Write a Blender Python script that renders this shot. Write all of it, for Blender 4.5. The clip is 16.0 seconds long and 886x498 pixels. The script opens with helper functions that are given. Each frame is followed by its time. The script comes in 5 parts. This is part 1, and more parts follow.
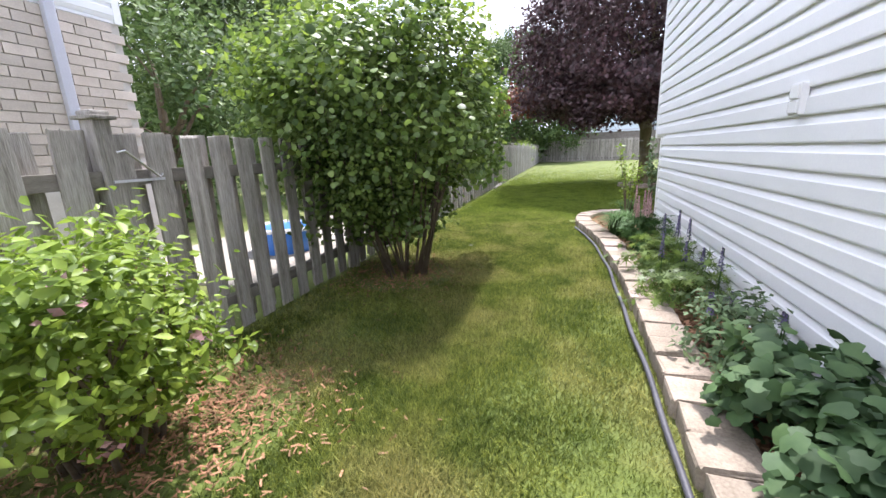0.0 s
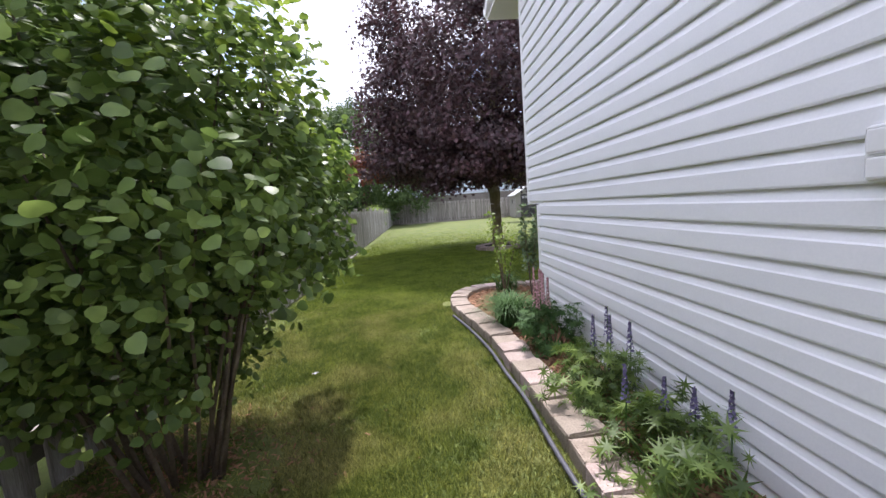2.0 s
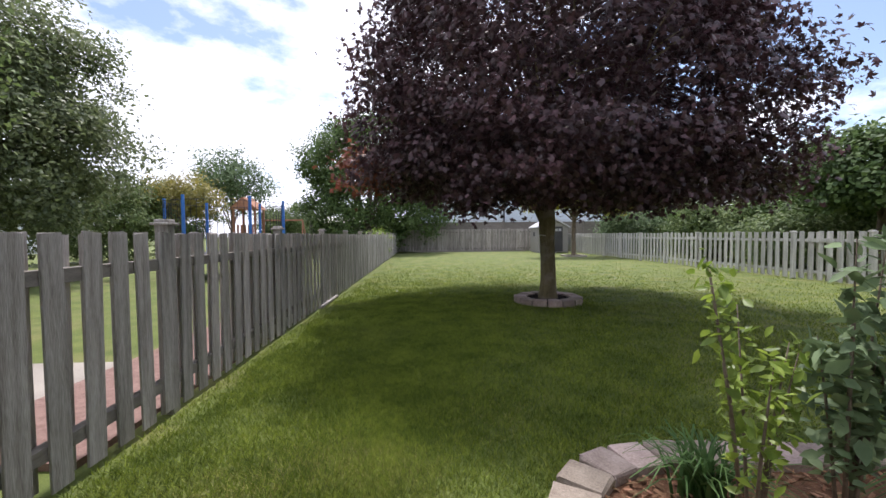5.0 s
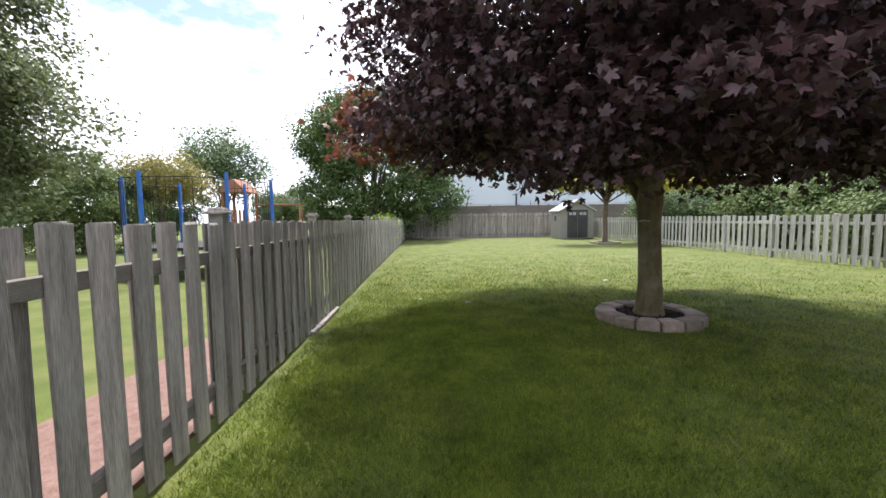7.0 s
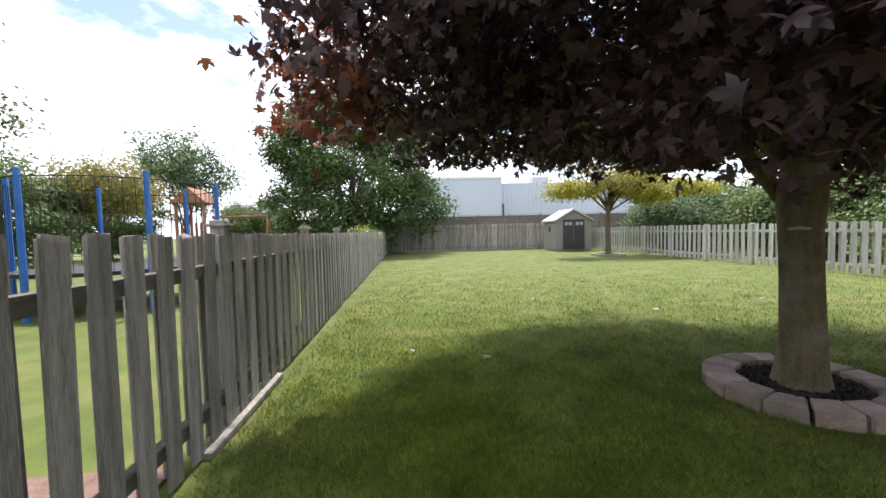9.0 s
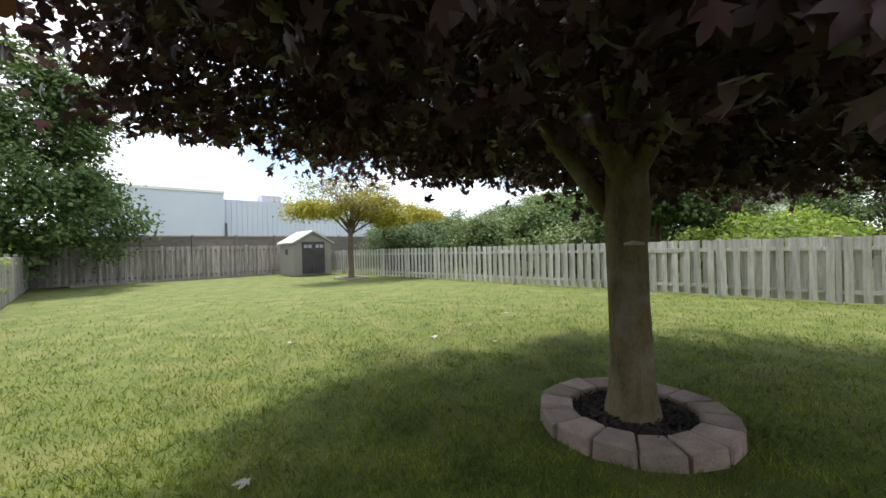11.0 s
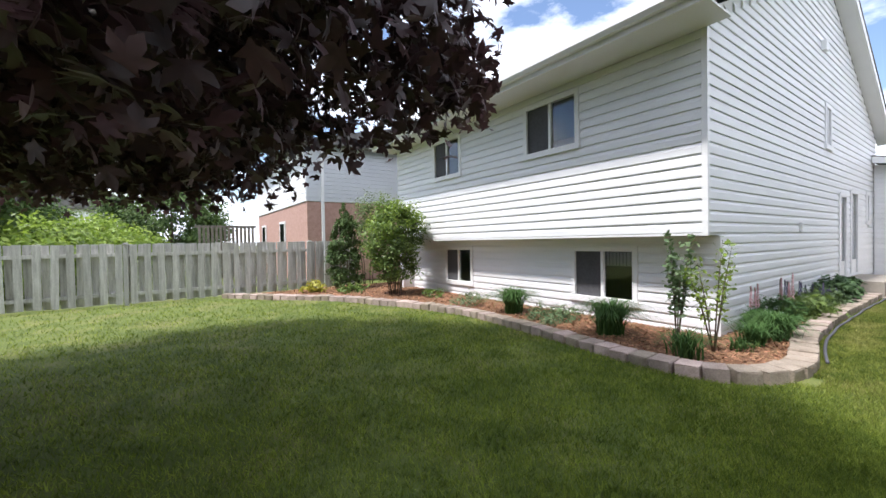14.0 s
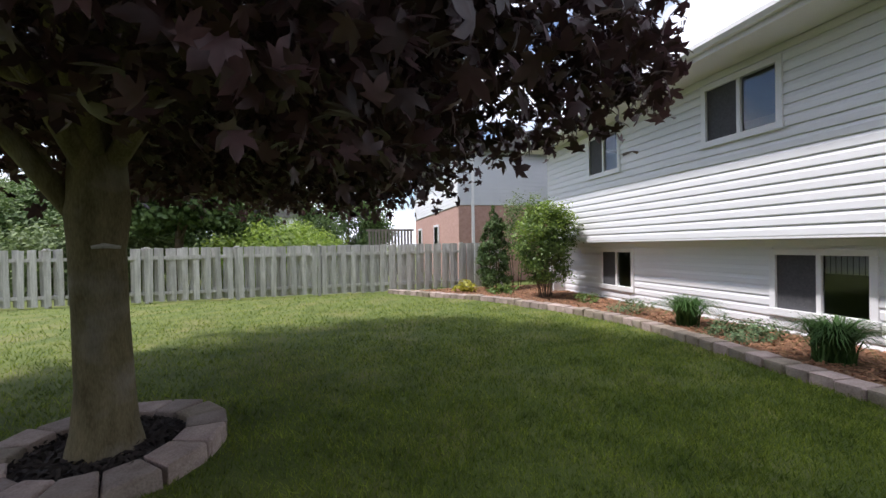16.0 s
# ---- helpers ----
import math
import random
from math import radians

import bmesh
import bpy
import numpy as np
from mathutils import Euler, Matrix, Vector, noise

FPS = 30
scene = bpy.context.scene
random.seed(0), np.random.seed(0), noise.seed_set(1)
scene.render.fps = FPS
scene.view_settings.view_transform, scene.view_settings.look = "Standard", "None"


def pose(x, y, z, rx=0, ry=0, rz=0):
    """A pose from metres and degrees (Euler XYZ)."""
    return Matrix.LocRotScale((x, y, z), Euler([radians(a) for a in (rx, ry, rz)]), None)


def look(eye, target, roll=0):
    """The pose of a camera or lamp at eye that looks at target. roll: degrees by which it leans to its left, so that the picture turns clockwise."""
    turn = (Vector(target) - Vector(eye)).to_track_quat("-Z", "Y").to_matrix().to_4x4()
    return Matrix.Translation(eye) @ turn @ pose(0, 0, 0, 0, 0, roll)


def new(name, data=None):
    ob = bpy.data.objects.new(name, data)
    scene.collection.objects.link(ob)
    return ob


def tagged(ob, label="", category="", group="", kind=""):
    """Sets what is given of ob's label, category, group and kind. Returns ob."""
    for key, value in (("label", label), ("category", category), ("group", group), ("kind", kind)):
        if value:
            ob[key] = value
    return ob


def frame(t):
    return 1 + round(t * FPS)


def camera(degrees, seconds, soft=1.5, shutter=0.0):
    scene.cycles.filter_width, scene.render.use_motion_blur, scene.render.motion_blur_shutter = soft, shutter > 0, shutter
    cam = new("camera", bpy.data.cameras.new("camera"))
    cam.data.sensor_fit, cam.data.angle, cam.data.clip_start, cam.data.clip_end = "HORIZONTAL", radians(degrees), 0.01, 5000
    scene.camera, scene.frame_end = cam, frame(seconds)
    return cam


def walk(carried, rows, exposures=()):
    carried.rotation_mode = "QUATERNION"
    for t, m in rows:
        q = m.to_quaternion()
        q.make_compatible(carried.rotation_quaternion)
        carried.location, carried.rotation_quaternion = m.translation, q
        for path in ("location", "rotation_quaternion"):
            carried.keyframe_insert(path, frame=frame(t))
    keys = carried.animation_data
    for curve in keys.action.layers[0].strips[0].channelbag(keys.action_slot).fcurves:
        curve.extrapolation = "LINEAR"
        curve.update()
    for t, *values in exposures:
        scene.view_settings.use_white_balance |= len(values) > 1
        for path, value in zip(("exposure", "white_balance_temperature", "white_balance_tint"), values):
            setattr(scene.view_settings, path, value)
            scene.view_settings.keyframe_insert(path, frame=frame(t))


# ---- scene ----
PATH = [
    (0, (-1.265, -6.986, 1.356), (76.07, 2.12, 17.44)),
    (0.5, (-1.354, -6.741, 1.357), (77.21, 1.60, 6.23)),
    (1, (-1.407, -6.282, 1.404), (78.91, 2.60, 2.89)),
    (1.5, (-1.450, -5.833, 1.482), (81.12, 4.01, -0.51)),
    (2, (-1.497, -5.241, 1.507), (83.77, 4.11, -3.67)),
    (2.5, (-1.474, -4.491, 1.512), (85.96, 2.80, -5.36)),
    (3, (-1.407, -3.748, 1.514), (87.13, 1.18, -5.10)),
    (3.5, (-1.378, -3.055, 1.491), (87.24, 1.44, -4.79)),
    (4, (-1.421, -2.415, 1.474), (88.06, 1.19, -4.72)),
    (4.2, (-1.442, -2.164, 1.465), (88.67, 0.91, -4.33)),
    (6.3, (-2.071, 0.933, 1.570), (86.20, 1.03, -0.91)),
    (6.5, (-2.114, 1.196, 1.552), (86.18, 0.71, -1.13)),
    (7, (-2.225, 1.862, 1.531), (85.69, 0.88, -2.19)),
    (7.5, (-2.324, 2.466, 1.539), (85.37, 0.98, -2.66)),
    (8, (-2.366, 3.085, 1.539), (85.75, 1.36, -3.32)),
    (8.2, (-2.377, 3.319, 1.536), (86.16, 1.42, -3.60)),
    (10.3, (-2.394, 5.808, 1.477), (89.53, 1.50, -19.77)),
    (10.5, (-2.346, 5.934, 1.469), (89.75, 1.46, -25.26)),
    (11, (-2.248, 6.220, 1.465), (89.89, 1.48, -42.92)),
    (11.5, (-2.139, 6.195, 1.446), (88.99, 1.53, -64.17)),
    (12, (-2.064, 6.049, 1.455), (88.17, 0.99, -83.33)),
    (12.5, (-2.095, 5.970, 1.442), (88.07, 0.74, -96.06)),
    (13, (-2.246, 5.972, 1.425), (88.36, 0.49, -106.52)),
    (13.5, (-2.182, 5.872, 1.434), (88.63, 0.58, -115.91)),
    (14, (-2.201, 5.780, 1.422), (88.92, 1.00, -125.16)),
    (14.5, (-2.244, 5.716, 1.414), (88.94, 1.21, -132.35)),
    (15, (-2.236, 5.687, 1.422), (88.80, 1.23, -134.46)),
    (15.5, (-2.183, 5.789, 1.424), (88.94, 1.18, -122.99)),
    (16, (-2.158, 5.918, 1.431), (89.50, 1.02, -104.34)),
]
EXPOSURES = [(0, 1.3, 6150, 18), (1.0, 0.98, 6100, 20), (2.5, 0.7, 6100, 22), (3.5, 0.35, 6100, 22), (4.2, 0.26, 6150, 21), (6.5, 0.76, 6450, 16), (8, 0.78, 6450, 15), (10.5, 0.55, 6600, 14), (11.0, 0.55, 6600, 12),
             (11.5, 1.05, 6600, 12), (12.5, 1.65, 6350, 13), (13.2, 1.2, 6250, 14), (14.5, 0.55, 6200, 14), (15, 0.48, 6200, 15), (16, 0.36, 6200, 17)]
cam = camera(97.0, 16.0)
walk(cam, [(t, pose(*eye, *turn)) for t, eye, turn in PATH], EXPOSURES)

# ---- sky and sun ----
SUN_TO = Vector((0.06, 1.0, 2.05)).normalized()
world = bpy.data.worlds.new("sky")
scene.world = world
world.use_nodes = True
wn, wl = world.node_tree.nodes, world.node_tree.links
wn.clear()
sky = wn.new("ShaderNodeTexSky")
sky.sky_type, sky.sun_disc = "NISHITA", False
sky.sun_elevation = math.asin(SUN_TO.z)
sky.sun_rotation = math.atan2(SUN_TO.x, SUN_TO.y)
wtc = wn.new("ShaderNodeTexCoord")
wmap = wn.new("ShaderNodeMapping")
wmap.inputs["Scale"].default_value = (1.0, 1.0, 2.2)
wmap.inputs["Location"].default_value = (0.35, 0.1, 0.2)
wcl = wn.new("ShaderNodeTexNoise")
wcl.inputs["Scale"].default_value, wcl.inputs["Detail"].default_value, wcl.inputs["Roughness"].default_value = 1.9, 9.0, 0.58
wramp = wn.new("ShaderNodeValToRGB")
wramp.color_ramp.elements[0].position, wramp.color_ramp.elements[1].position = 0.41, 0.51
wmix = wn.new("ShaderNodeMixRGB")
wmix.inputs["Color2"].default_value = (8.2, 8.5, 9.2, 1)
wbg = wn.new("ShaderNodeBackground")
wbg.inputs["Strength"].default_value = 0.15
wout = wn.new("ShaderNodeOutputWorld")
wl.new(wtc.outputs["Generated"], wmap.inputs["Vector"])
wl.new(wmap.outputs["Vector"], wcl.inputs["Vector"])
wl.new(wcl.outputs["Fac"], wramp.inputs["Fac"])
wl.new(wramp.outputs["Color"], wmix.inputs["Fac"])
wl.new(sky.outputs["Color"], wmix.inputs["Color1"])
wl.new(wmix.outputs["Color"], wbg.inputs["Color"])
wl.new(wbg.outputs["Background"], wout.inputs["Surface"])

sun = new("sun", bpy.data.lights.new("sun", "SUN"))
sun.data.energy, sun.data.angle, sun.data.color = 3.9, radians(3.0), (1.0, 0.96, 0.9)
sun.matrix_world = look(SUN_TO * 50, (0, 0, 0))


# ---- materials ----
def material(name, low, high, scale=3.0, rough=0.8, bump=0.2, fine=40.0, metal=0.0, vary=0.0, island=False,
             stretch=(1, 1, 1), leaf=0.0, gloss=0.5, patch=None, patch_scale=0.5, patch_at=(0.5, 0.65)):
    """Colour between low and high by noise, fine grain, bump, and a variation from piece to piece."""
    m = bpy.data.materials.new(name)
    m.use_nodes = True
    n, l = m.node_tree.nodes, m.node_tree.links
    n.clear()
    out, bsdf, tc, mp = n.new("ShaderNodeOutputMaterial"), n.new("ShaderNodeBsdfPrincipled"), n.new("ShaderNodeTexCoord"), n.new("ShaderNodeMapping")
    mp.inputs["Scale"].default_value = stretch
    l.new(tc.outputs["Object"], mp.inputs["Vector"])
    vec = mp.outputs["Vector"]
    a, b = n.new("ShaderNodeTexNoise"), n.new("ShaderNodeTexNoise")
    a.inputs["Scale"].default_value, a.inputs["Detail"].default_value = scale, 6.0
    b.inputs["Scale"].default_value, b.inputs["Detail"].default_value = fine, 4.0
    if vary and not island:
        info, add = n.new("ShaderNodeObjectInfo"), n.new("ShaderNodeVectorMath")
        sc = n.new("ShaderNodeMath")
        sc.operation, sc.inputs[1].default_value = "MULTIPLY", 37.0
        l.new(info.outputs["Random"], sc.inputs[0])
        l.new(vec, add.inputs[0])
        l.new(sc.outputs[0], add.inputs[1])
        vec = add.outputs[0]
    l.new(vec, a.inputs["Vector"])
    l.new(vec, b.inputs["Vector"])
    mixf = n.new("ShaderNodeMath")
    mixf.operation = "MULTIPLY_ADD"
    mixf.inputs[1].default_value = 0.45
    l.new(b.outputs["Fac"], mixf.inputs[0])
    half = n.new("ShaderNodeMath")
    half.operation, half.inputs[1].default_value = "MULTIPLY", 0.55
    l.new(a.outputs["Fac"], half.inputs[0])
    l.new(half.outputs[0], mixf.inputs[2])
    ramp = n.new("ShaderNodeValToRGB")
    ramp.color_ramp.elements[0].position, ramp.color_ramp.elements[1].position = 0.34, 0.66
    ramp.color_ramp.elements[0].color, ramp.color_ramp.elements[1].color = (*low, 1), (*high, 1)
    l.new(mixf.outputs[0], ramp.inputs["Fac"])
    colour = ramp.outputs["Color"]
    if patch:
        pn, pr, pm = n.new("ShaderNodeTexNoise"), n.new("ShaderNodeValToRGB"), n.new("ShaderNodeMixRGB")
        pn.inputs["Scale"].default_value, pn.inputs["Detail"].default_value = patch_scale, 5.0
        l.new(tc.outputs["Object"], pn.inputs["Vector"])
        pr.color_ramp.elements[0].position, pr.color_ramp.elements[1].position = patch_at
        l.new(pn.outputs["Fac"], pr.inputs["Fac"])
        l.new(pr.outputs["Color"], pm.inputs["Fac"])
        l.new(colour, pm.inputs["Color1"])
        pm.inputs["Color2"].default_value = (*patch, 1)
        colour = pm.outputs["Color"]
    if vary:
        hsv, rng = n.new("ShaderNodeHueSaturation"), n.new("ShaderNodeMapRange")
        source = n.new("ShaderNodeNewGeometry").outputs["Random Per Island"] if island else info.outputs["Random"]
        l.new(source, rng.inputs["Value"])
        rng.inputs["To Min"].default_value, rng.inputs["To Max"].default_value = 1 - vary, 1 + vary
        l.new(rng.outputs["Result"], hsv.inputs["Value"])
        hue = n.new("ShaderNodeMapRange")
        l.new(source, hue.inputs["Value"])
        hue.inputs["To Min"].default_value, hue.inputs["To Max"].default_value = 0.5 + 0.03 * vary, 0.5 - 0.03 * vary
        l.new(hue.outputs["Result"], hsv.inputs["Hue"])
        l.new(colour, hsv.inputs["Color"])
        colour = hsv.outputs["Color"]
    l.new(colour, bsdf.inputs["Base Color"])
    bsdf.inputs["Roughness"].default_value, bsdf.inputs["Metallic"].default_value = rough, metal
    bsdf.inputs["Specular IOR Level"].default_value = gloss
    if bump:
        bp = n.new("ShaderNodeBump")
        bp.inputs["Strength"].default_value, bp.inputs["Distance"].default_value = bump, 0.02
        l.new(mixf.outputs[0], bp.inputs["Height"])
        l.new(bp.outputs["Normal"], bsdf.inputs["Normal"])
    if leaf:
        tr, mx = n.new("ShaderNodeBsdfTranslucent"), n.new("ShaderNodeMixShader")
        l.new(colour, tr.inputs["Color"])
        mx.inputs["Fac"].default_value = leaf
        l.new(bsdf.outputs["BSDF"], mx.inputs[1])
        l.new(tr.outputs["BSDF"], mx.inputs[2])
        l.new(mx.outputs[0], out.inputs["Surface"])
    else:
        l.new(bsdf.outputs["BSDF"], out.inputs["Surface"])
    return m


def glass_material(name, tint):
    m = bpy.data.materials.new(name)
    m.use_nodes = True
    b = m.node_tree.nodes["Principled BSDF"]
    b.inputs["Base Color"].default_value = (*tint, 1)
    b.inputs["Roughness"].default_value, b.inputs["Transmission Weight"].default_value, b.inputs["IOR"].default_value = 0.02, 1.0, 1.5
    return m


SIDING = material("white_vinyl", (0.76, 0.77, 0.78), (0.82, 0.82, 0.83), 1.2, 0.5, 0.03, 90, vary=0.02, gloss=0.4)
TRIM = material("white_trim", (0.78, 0.78, 0.78), (0.83, 0.83, 0.83), 2.0, 0.45, 0.02, 60)
SOFFIT = material("white_soffit", (0.7, 0.7, 0.69), (0.76, 0.76, 0.75), 2.0, 0.55, 0.02, 60)
SHINGLE = material("grey_shingle", (0.09, 0.085, 0.08), (0.19, 0.18, 0.17), 3.0, 0.95, 0.5, 60)
CONCRETE = material("concrete", (0.25, 0.225, 0.19), (0.37, 0.335, 0.285), 1.5, 0.9, 0.2, 50)
GLASS = glass_material("window_glass", (0.75, 0.8, 0.82))
# near-black stand-in for unlit rooms; the darkness is put into the colour
UNLIT = material("unlit_room", (0.05, 0.05, 0.055), (0.08, 0.08, 0.085), 1.0, 0.9, 0.0)
SCREEN = material("screen_mesh", (0.06, 0.06, 0.065), (0.09, 0.09, 0.095), 30.0, 0.9, 0.0)
BLIND = material("blind", (0.4, 0.41, 0.42), (0.5, 0.5, 0.5), 2.0, 0.8, 0.0)
SOIL = material("lawn_soil", (0.066, 0.096, 0.016), (0.142, 0.176, 0.034), 2.2, 0.95, 0.6, 70, patch=(0.18, 0.172, 0.06), patch_scale=1.1, patch_at=(0.48, 0.8))
GRASS = material("grass_blade", (0.082, 0.124, 0.018), (0.27, 0.312, 0.068), 2.2, 0.6, 0.0, 14, vary=0.6, island=True, leaf=0.42, gloss=0.3,
                 patch=(0.4, 0.36, 0.14), patch_scale=1.1, patch_at=(0.47, 0.76))
GREEN_GRASS = material("green_grass_blade", (0.083, 0.132, 0.014), (0.252, 0.322, 0.045), 2.2, 0.65, 0.0, 14, vary=0.42, island=True, leaf=0.42, gloss=0.3,
                       patch=(0.26, 0.31, 0.07), patch_scale=0.5, patch_at=(0.55, 0.85))
MULCH = material("bark_mulch", (0.10, 0.045, 0.022), (0.24, 0.12, 0.06), 12.0, 0.95, 0.8, 90)
DARKSOIL = material("dark_soil", (0.03, 0.025, 0.02), (0.06, 0.05, 0.042), 9.0, 0.95, 0.6, 70)
CHIP = material("mulch_chip", (0.2, 0.095, 0.045), (0.38, 0.22, 0.12), 20.0, 0.9, 0.2, 90, vary=0.45, island=True)
DARKCHIP = material("dark_mulch_chip", (0.02, 0.016, 0.014), (0.06, 0.045, 0.04), 20.0, 0.9, 0.2, 90, vary=0.4, island=True)
STONE = material("tan_edging_stone", (0.2, 0.16, 0.12), (0.37, 0.31, 0.245), 6.0, 0.9, 0.5, 70, vary=0.14)
PINKSTONE = material("pink_edging_stone", (0.26, 0.2, 0.17), (0.48, 0.385, 0.335), 6.0, 0.9, 0.5, 70, vary=0.24)
WOOD = material("weathered_wood", (0.17, 0.153, 0.132), (0.48, 0.452, 0.415), 3.0, 0.9, 0.5, 30, vary=0.26, stretch=(7, 7, 0.5))
PALEWOOD = material("pale_weathered_wood", (0.33, 0.325, 0.3), (0.64, 0.63, 0.6), 3.0, 0.9, 0.5, 30, vary=0.17, stretch=(7, 7, 0.6))
# darker copy of the fence wood, with shade put into its colour
SHADED_DARKWOOD = material("shaded_wood", (0.13, 0.115, 0.095), (0.24, 0.22, 0.19), 3.0, 0.9, 0.3, 45, vary=0.12, stretch=(1, 7, 7))
TRUNK = material("maple_bark", (0.11, 0.09, 0.045), (0.27, 0.225, 0.13), 5.0, 0.95, 0.5, 45, stretch=(2, 2, 0.6), patch=(0.33, 0.3, 0.26), patch_scale=2.6, patch_at=(0.52, 0.74))
STEM = material("brown_stem", (0.09, 0.065, 0.045), (0.19, 0.15, 0.11), 8.0, 0.9, 0.3, 60)
BIRCH = material("pale_bark", (0.4, 0.38, 0.34), (0.62, 0.6, 0.56), 3.0, 0.9, 0.3, 40)
LEAF_BUSH = material("bush_leaf", (0.1, 0.165, 0.035), (0.19, 0.28, 0.065), 1.5, 0.45, 0.0, 20, vary=0.45, island=True, leaf=0.4)
LEAF_LIME = material("lime_leaf", (0.165, 0.26, 0.033), (0.28, 0.38, 0.06), 2.0, 0.45, 0.0, 20, vary=0.35, island=True, leaf=0.45)
LEAF_MAPLE = material("purple_maple_leaf", (0.05, 0.027, 0.03), (0.11, 0.054, 0.056), 0.8, 0.42, 0.0, 20, vary=0.5, island=True, leaf=0.22)
LEAF_RED = material("reddish_maple_leaf", (0.14, 0.045, 0.025), (0.24, 0.09, 0.05), 0.8, 0.45, 0.0, 20, vary=0.4, island=True, leaf=0.35)
LEAF_DEEP = material("deep_green_leaf", (0.062, 0.115, 0.03), (0.13, 0.2, 0.058), 0.5, 0.68, 0.0, 20, vary=0.4, island=True, leaf=0.25)
LEAF_OLIVE = material("olive_leaf", (0.1, 0.155, 0.05), (0.19, 0.255, 0.09), 0.5, 0.68, 0.0, 20, vary=0.35, island=True, leaf=0.3)
LEAF_WILLOW = material("willow_leaf", (0.11, 0.145, 0.06), (0.21, 0.25, 0.115), 0.5, 0.5, 0.0, 20, vary=0.35, island=True, leaf=0.4)
LEAF_GOLD = material("golden_green_leaf", (0.2, 0.2, 0.045), (0.34, 0.29, 0.08), 0.6, 0.5, 0.0, 20, vary=0.3, island=True, leaf=0.4)
LEAF_HOLLY = material("hollyhock_leaf", (0.045, 0.1, 0.033), (0.095, 0.165, 0.058), 2.0, 0.68, 0.0, 20, vary=0.35, island=True, leaf=0.25)
LEAF_YELLOW = material("yellow_leaf", (0.3, 0.3, 0.03), (0.46, 0.42, 0.06), 0.6, 0.5, 0.0, 20, vary=0.3, island=True, leaf=0.4)
LEAF_SAGE = material("grey_green_leaf", (0.1, 0.165, 0.07), (0.19, 0.26, 0.13), 2.0, 0.75, 0.0, 20, vary=0.3, island=True, leaf=0.25)
LEAF_LILY = material("daylily_leaf", (0.045, 0.105, 0.028), (0.09, 0.17, 0.05), 2.0, 0.6, 0.0, 20, vary=0.3, island=True, leaf=0.3, gloss=0.2)
PURPLE = material("purple_petal", (0.11, 0.09, 0.19), (0.22, 0.19, 0.32), 6.0, 0.6, 0.0, 40, vary=0.3, island=True, leaf=0.3)
PINK = material("pink_petal", (0.45, 0.22, 0.26), (0.65, 0.42, 0.42), 6.0, 0.6, 0.0, 40, vary=0.3, island=True, leaf=0.3)
BRICK = material("buff_brick", (0.45, 0.39, 0.33), (0.58, 0.51, 0.44), 5.0, 0.9, 0.3, 60, vary=0.12)
MORTAR = material("mortar", (0.46, 0.43, 0.38), (0.56, 0.53, 0.48), 6.0, 0.95, 0.2, 60)
REDBRICK = material("red_brick", (0.36, 0.21, 0.17), (0.5, 0.32, 0.27), 9.0, 0.9, 0.3, 60)
GREYSIDING = material("grey_siding", (0.56, 0.58, 0.62), (0.66, 0.68, 0.71), 1.0, 0.6, 0.0, 60)
DOWNSPOUT = material("grey_metal", (0.42, 0.42, 0.47), (0.5, 0.5, 0.55), 2.0, 0.5, 0.0, 60)
STEEL = material("galvanised_steel", (0.5, 0.5, 0.52), (0.7, 0.7, 0.72), 8.0, 0.35, 0.0, 60, metal=0.9)
SHEDWALL = material("shed_panel", (0.27, 0.255, 0.245), (0.33, 0.315, 0.3), 2.0, 0.6, 0.05, 60)
SHEDDOOR = material("shed_door", (0.045, 0.045, 0.05), (0.075, 0.072, 0.08), 2.0, 0.6, 0.05, 60)
SHEDROOF = material("shed_roof", (0.4, 0.41, 0.42), (0.52, 0.53, 0.53), 2.0, 0.6, 0.05, 60)
WAREHOUSE = material("pale_blue_cladding", (0.5, 0.56, 0.64), (0.58, 0.64, 0.71), 0.3, 0.5, 0.0, 60)
RUBBER = material("dark_rubber", (0.045, 0.045, 0.055), (0.085, 0.085, 0.1), 6.0, 0.55, 0.1, 60)
BLUE = material("blue_plastic", (0.03, 0.14, 0.5), (0.06, 0.22, 0.62), 3.0, 0.4, 0.0, 60)
ORANGE = material("orange_wood", (0.27, 0.12, 0.07), (0.38, 0.19, 0.11), 4.0, 0.8, 0.1, 60)
NETTING = material("dark_netting", (0.03, 0.03, 0.035), (0.06, 0.06, 0.07), 4.0, 0.9, 0.0, 60)
RED = material("red_plastic", (0.5, 0.03, 0.03), (0.62, 0.06, 0.05), 4.0, 0.4, 0.0, 60)
REDMULCH = material("red_mulch", (0.16, 0.09, 0.07), (0.28, 0.18, 0.15), 14.0, 0.95, 0.6, 80)


# ---- building blocks ----
def link(name, bm, mat, parent=None, label="", smooth=False):
    me = bpy.data.meshes.new(name)
    bm.to_mesh(me)
    bm.free()
    me.materials.append(mat)
    if smooth:
        me.polygons.foreach_set("use_smooth", [True] * len(me.polygons))
    ob = new(name, me)
    if parent:
        ob.parent = parent
    if label:
        tagged(ob, label)
    return ob


def part(name, bm, mat, parent, label="", smooth=False):
    return link(name, bm, mat, parent, label, smooth)


def share(name, me, parent, m):
    ob = new(name, me)
    ob.parent = parent
    ob.matrix_basis = m
    return ob


def thing(name, label, category, group="", kind=""):
    return tagged(new(name), label, category, group, kind)


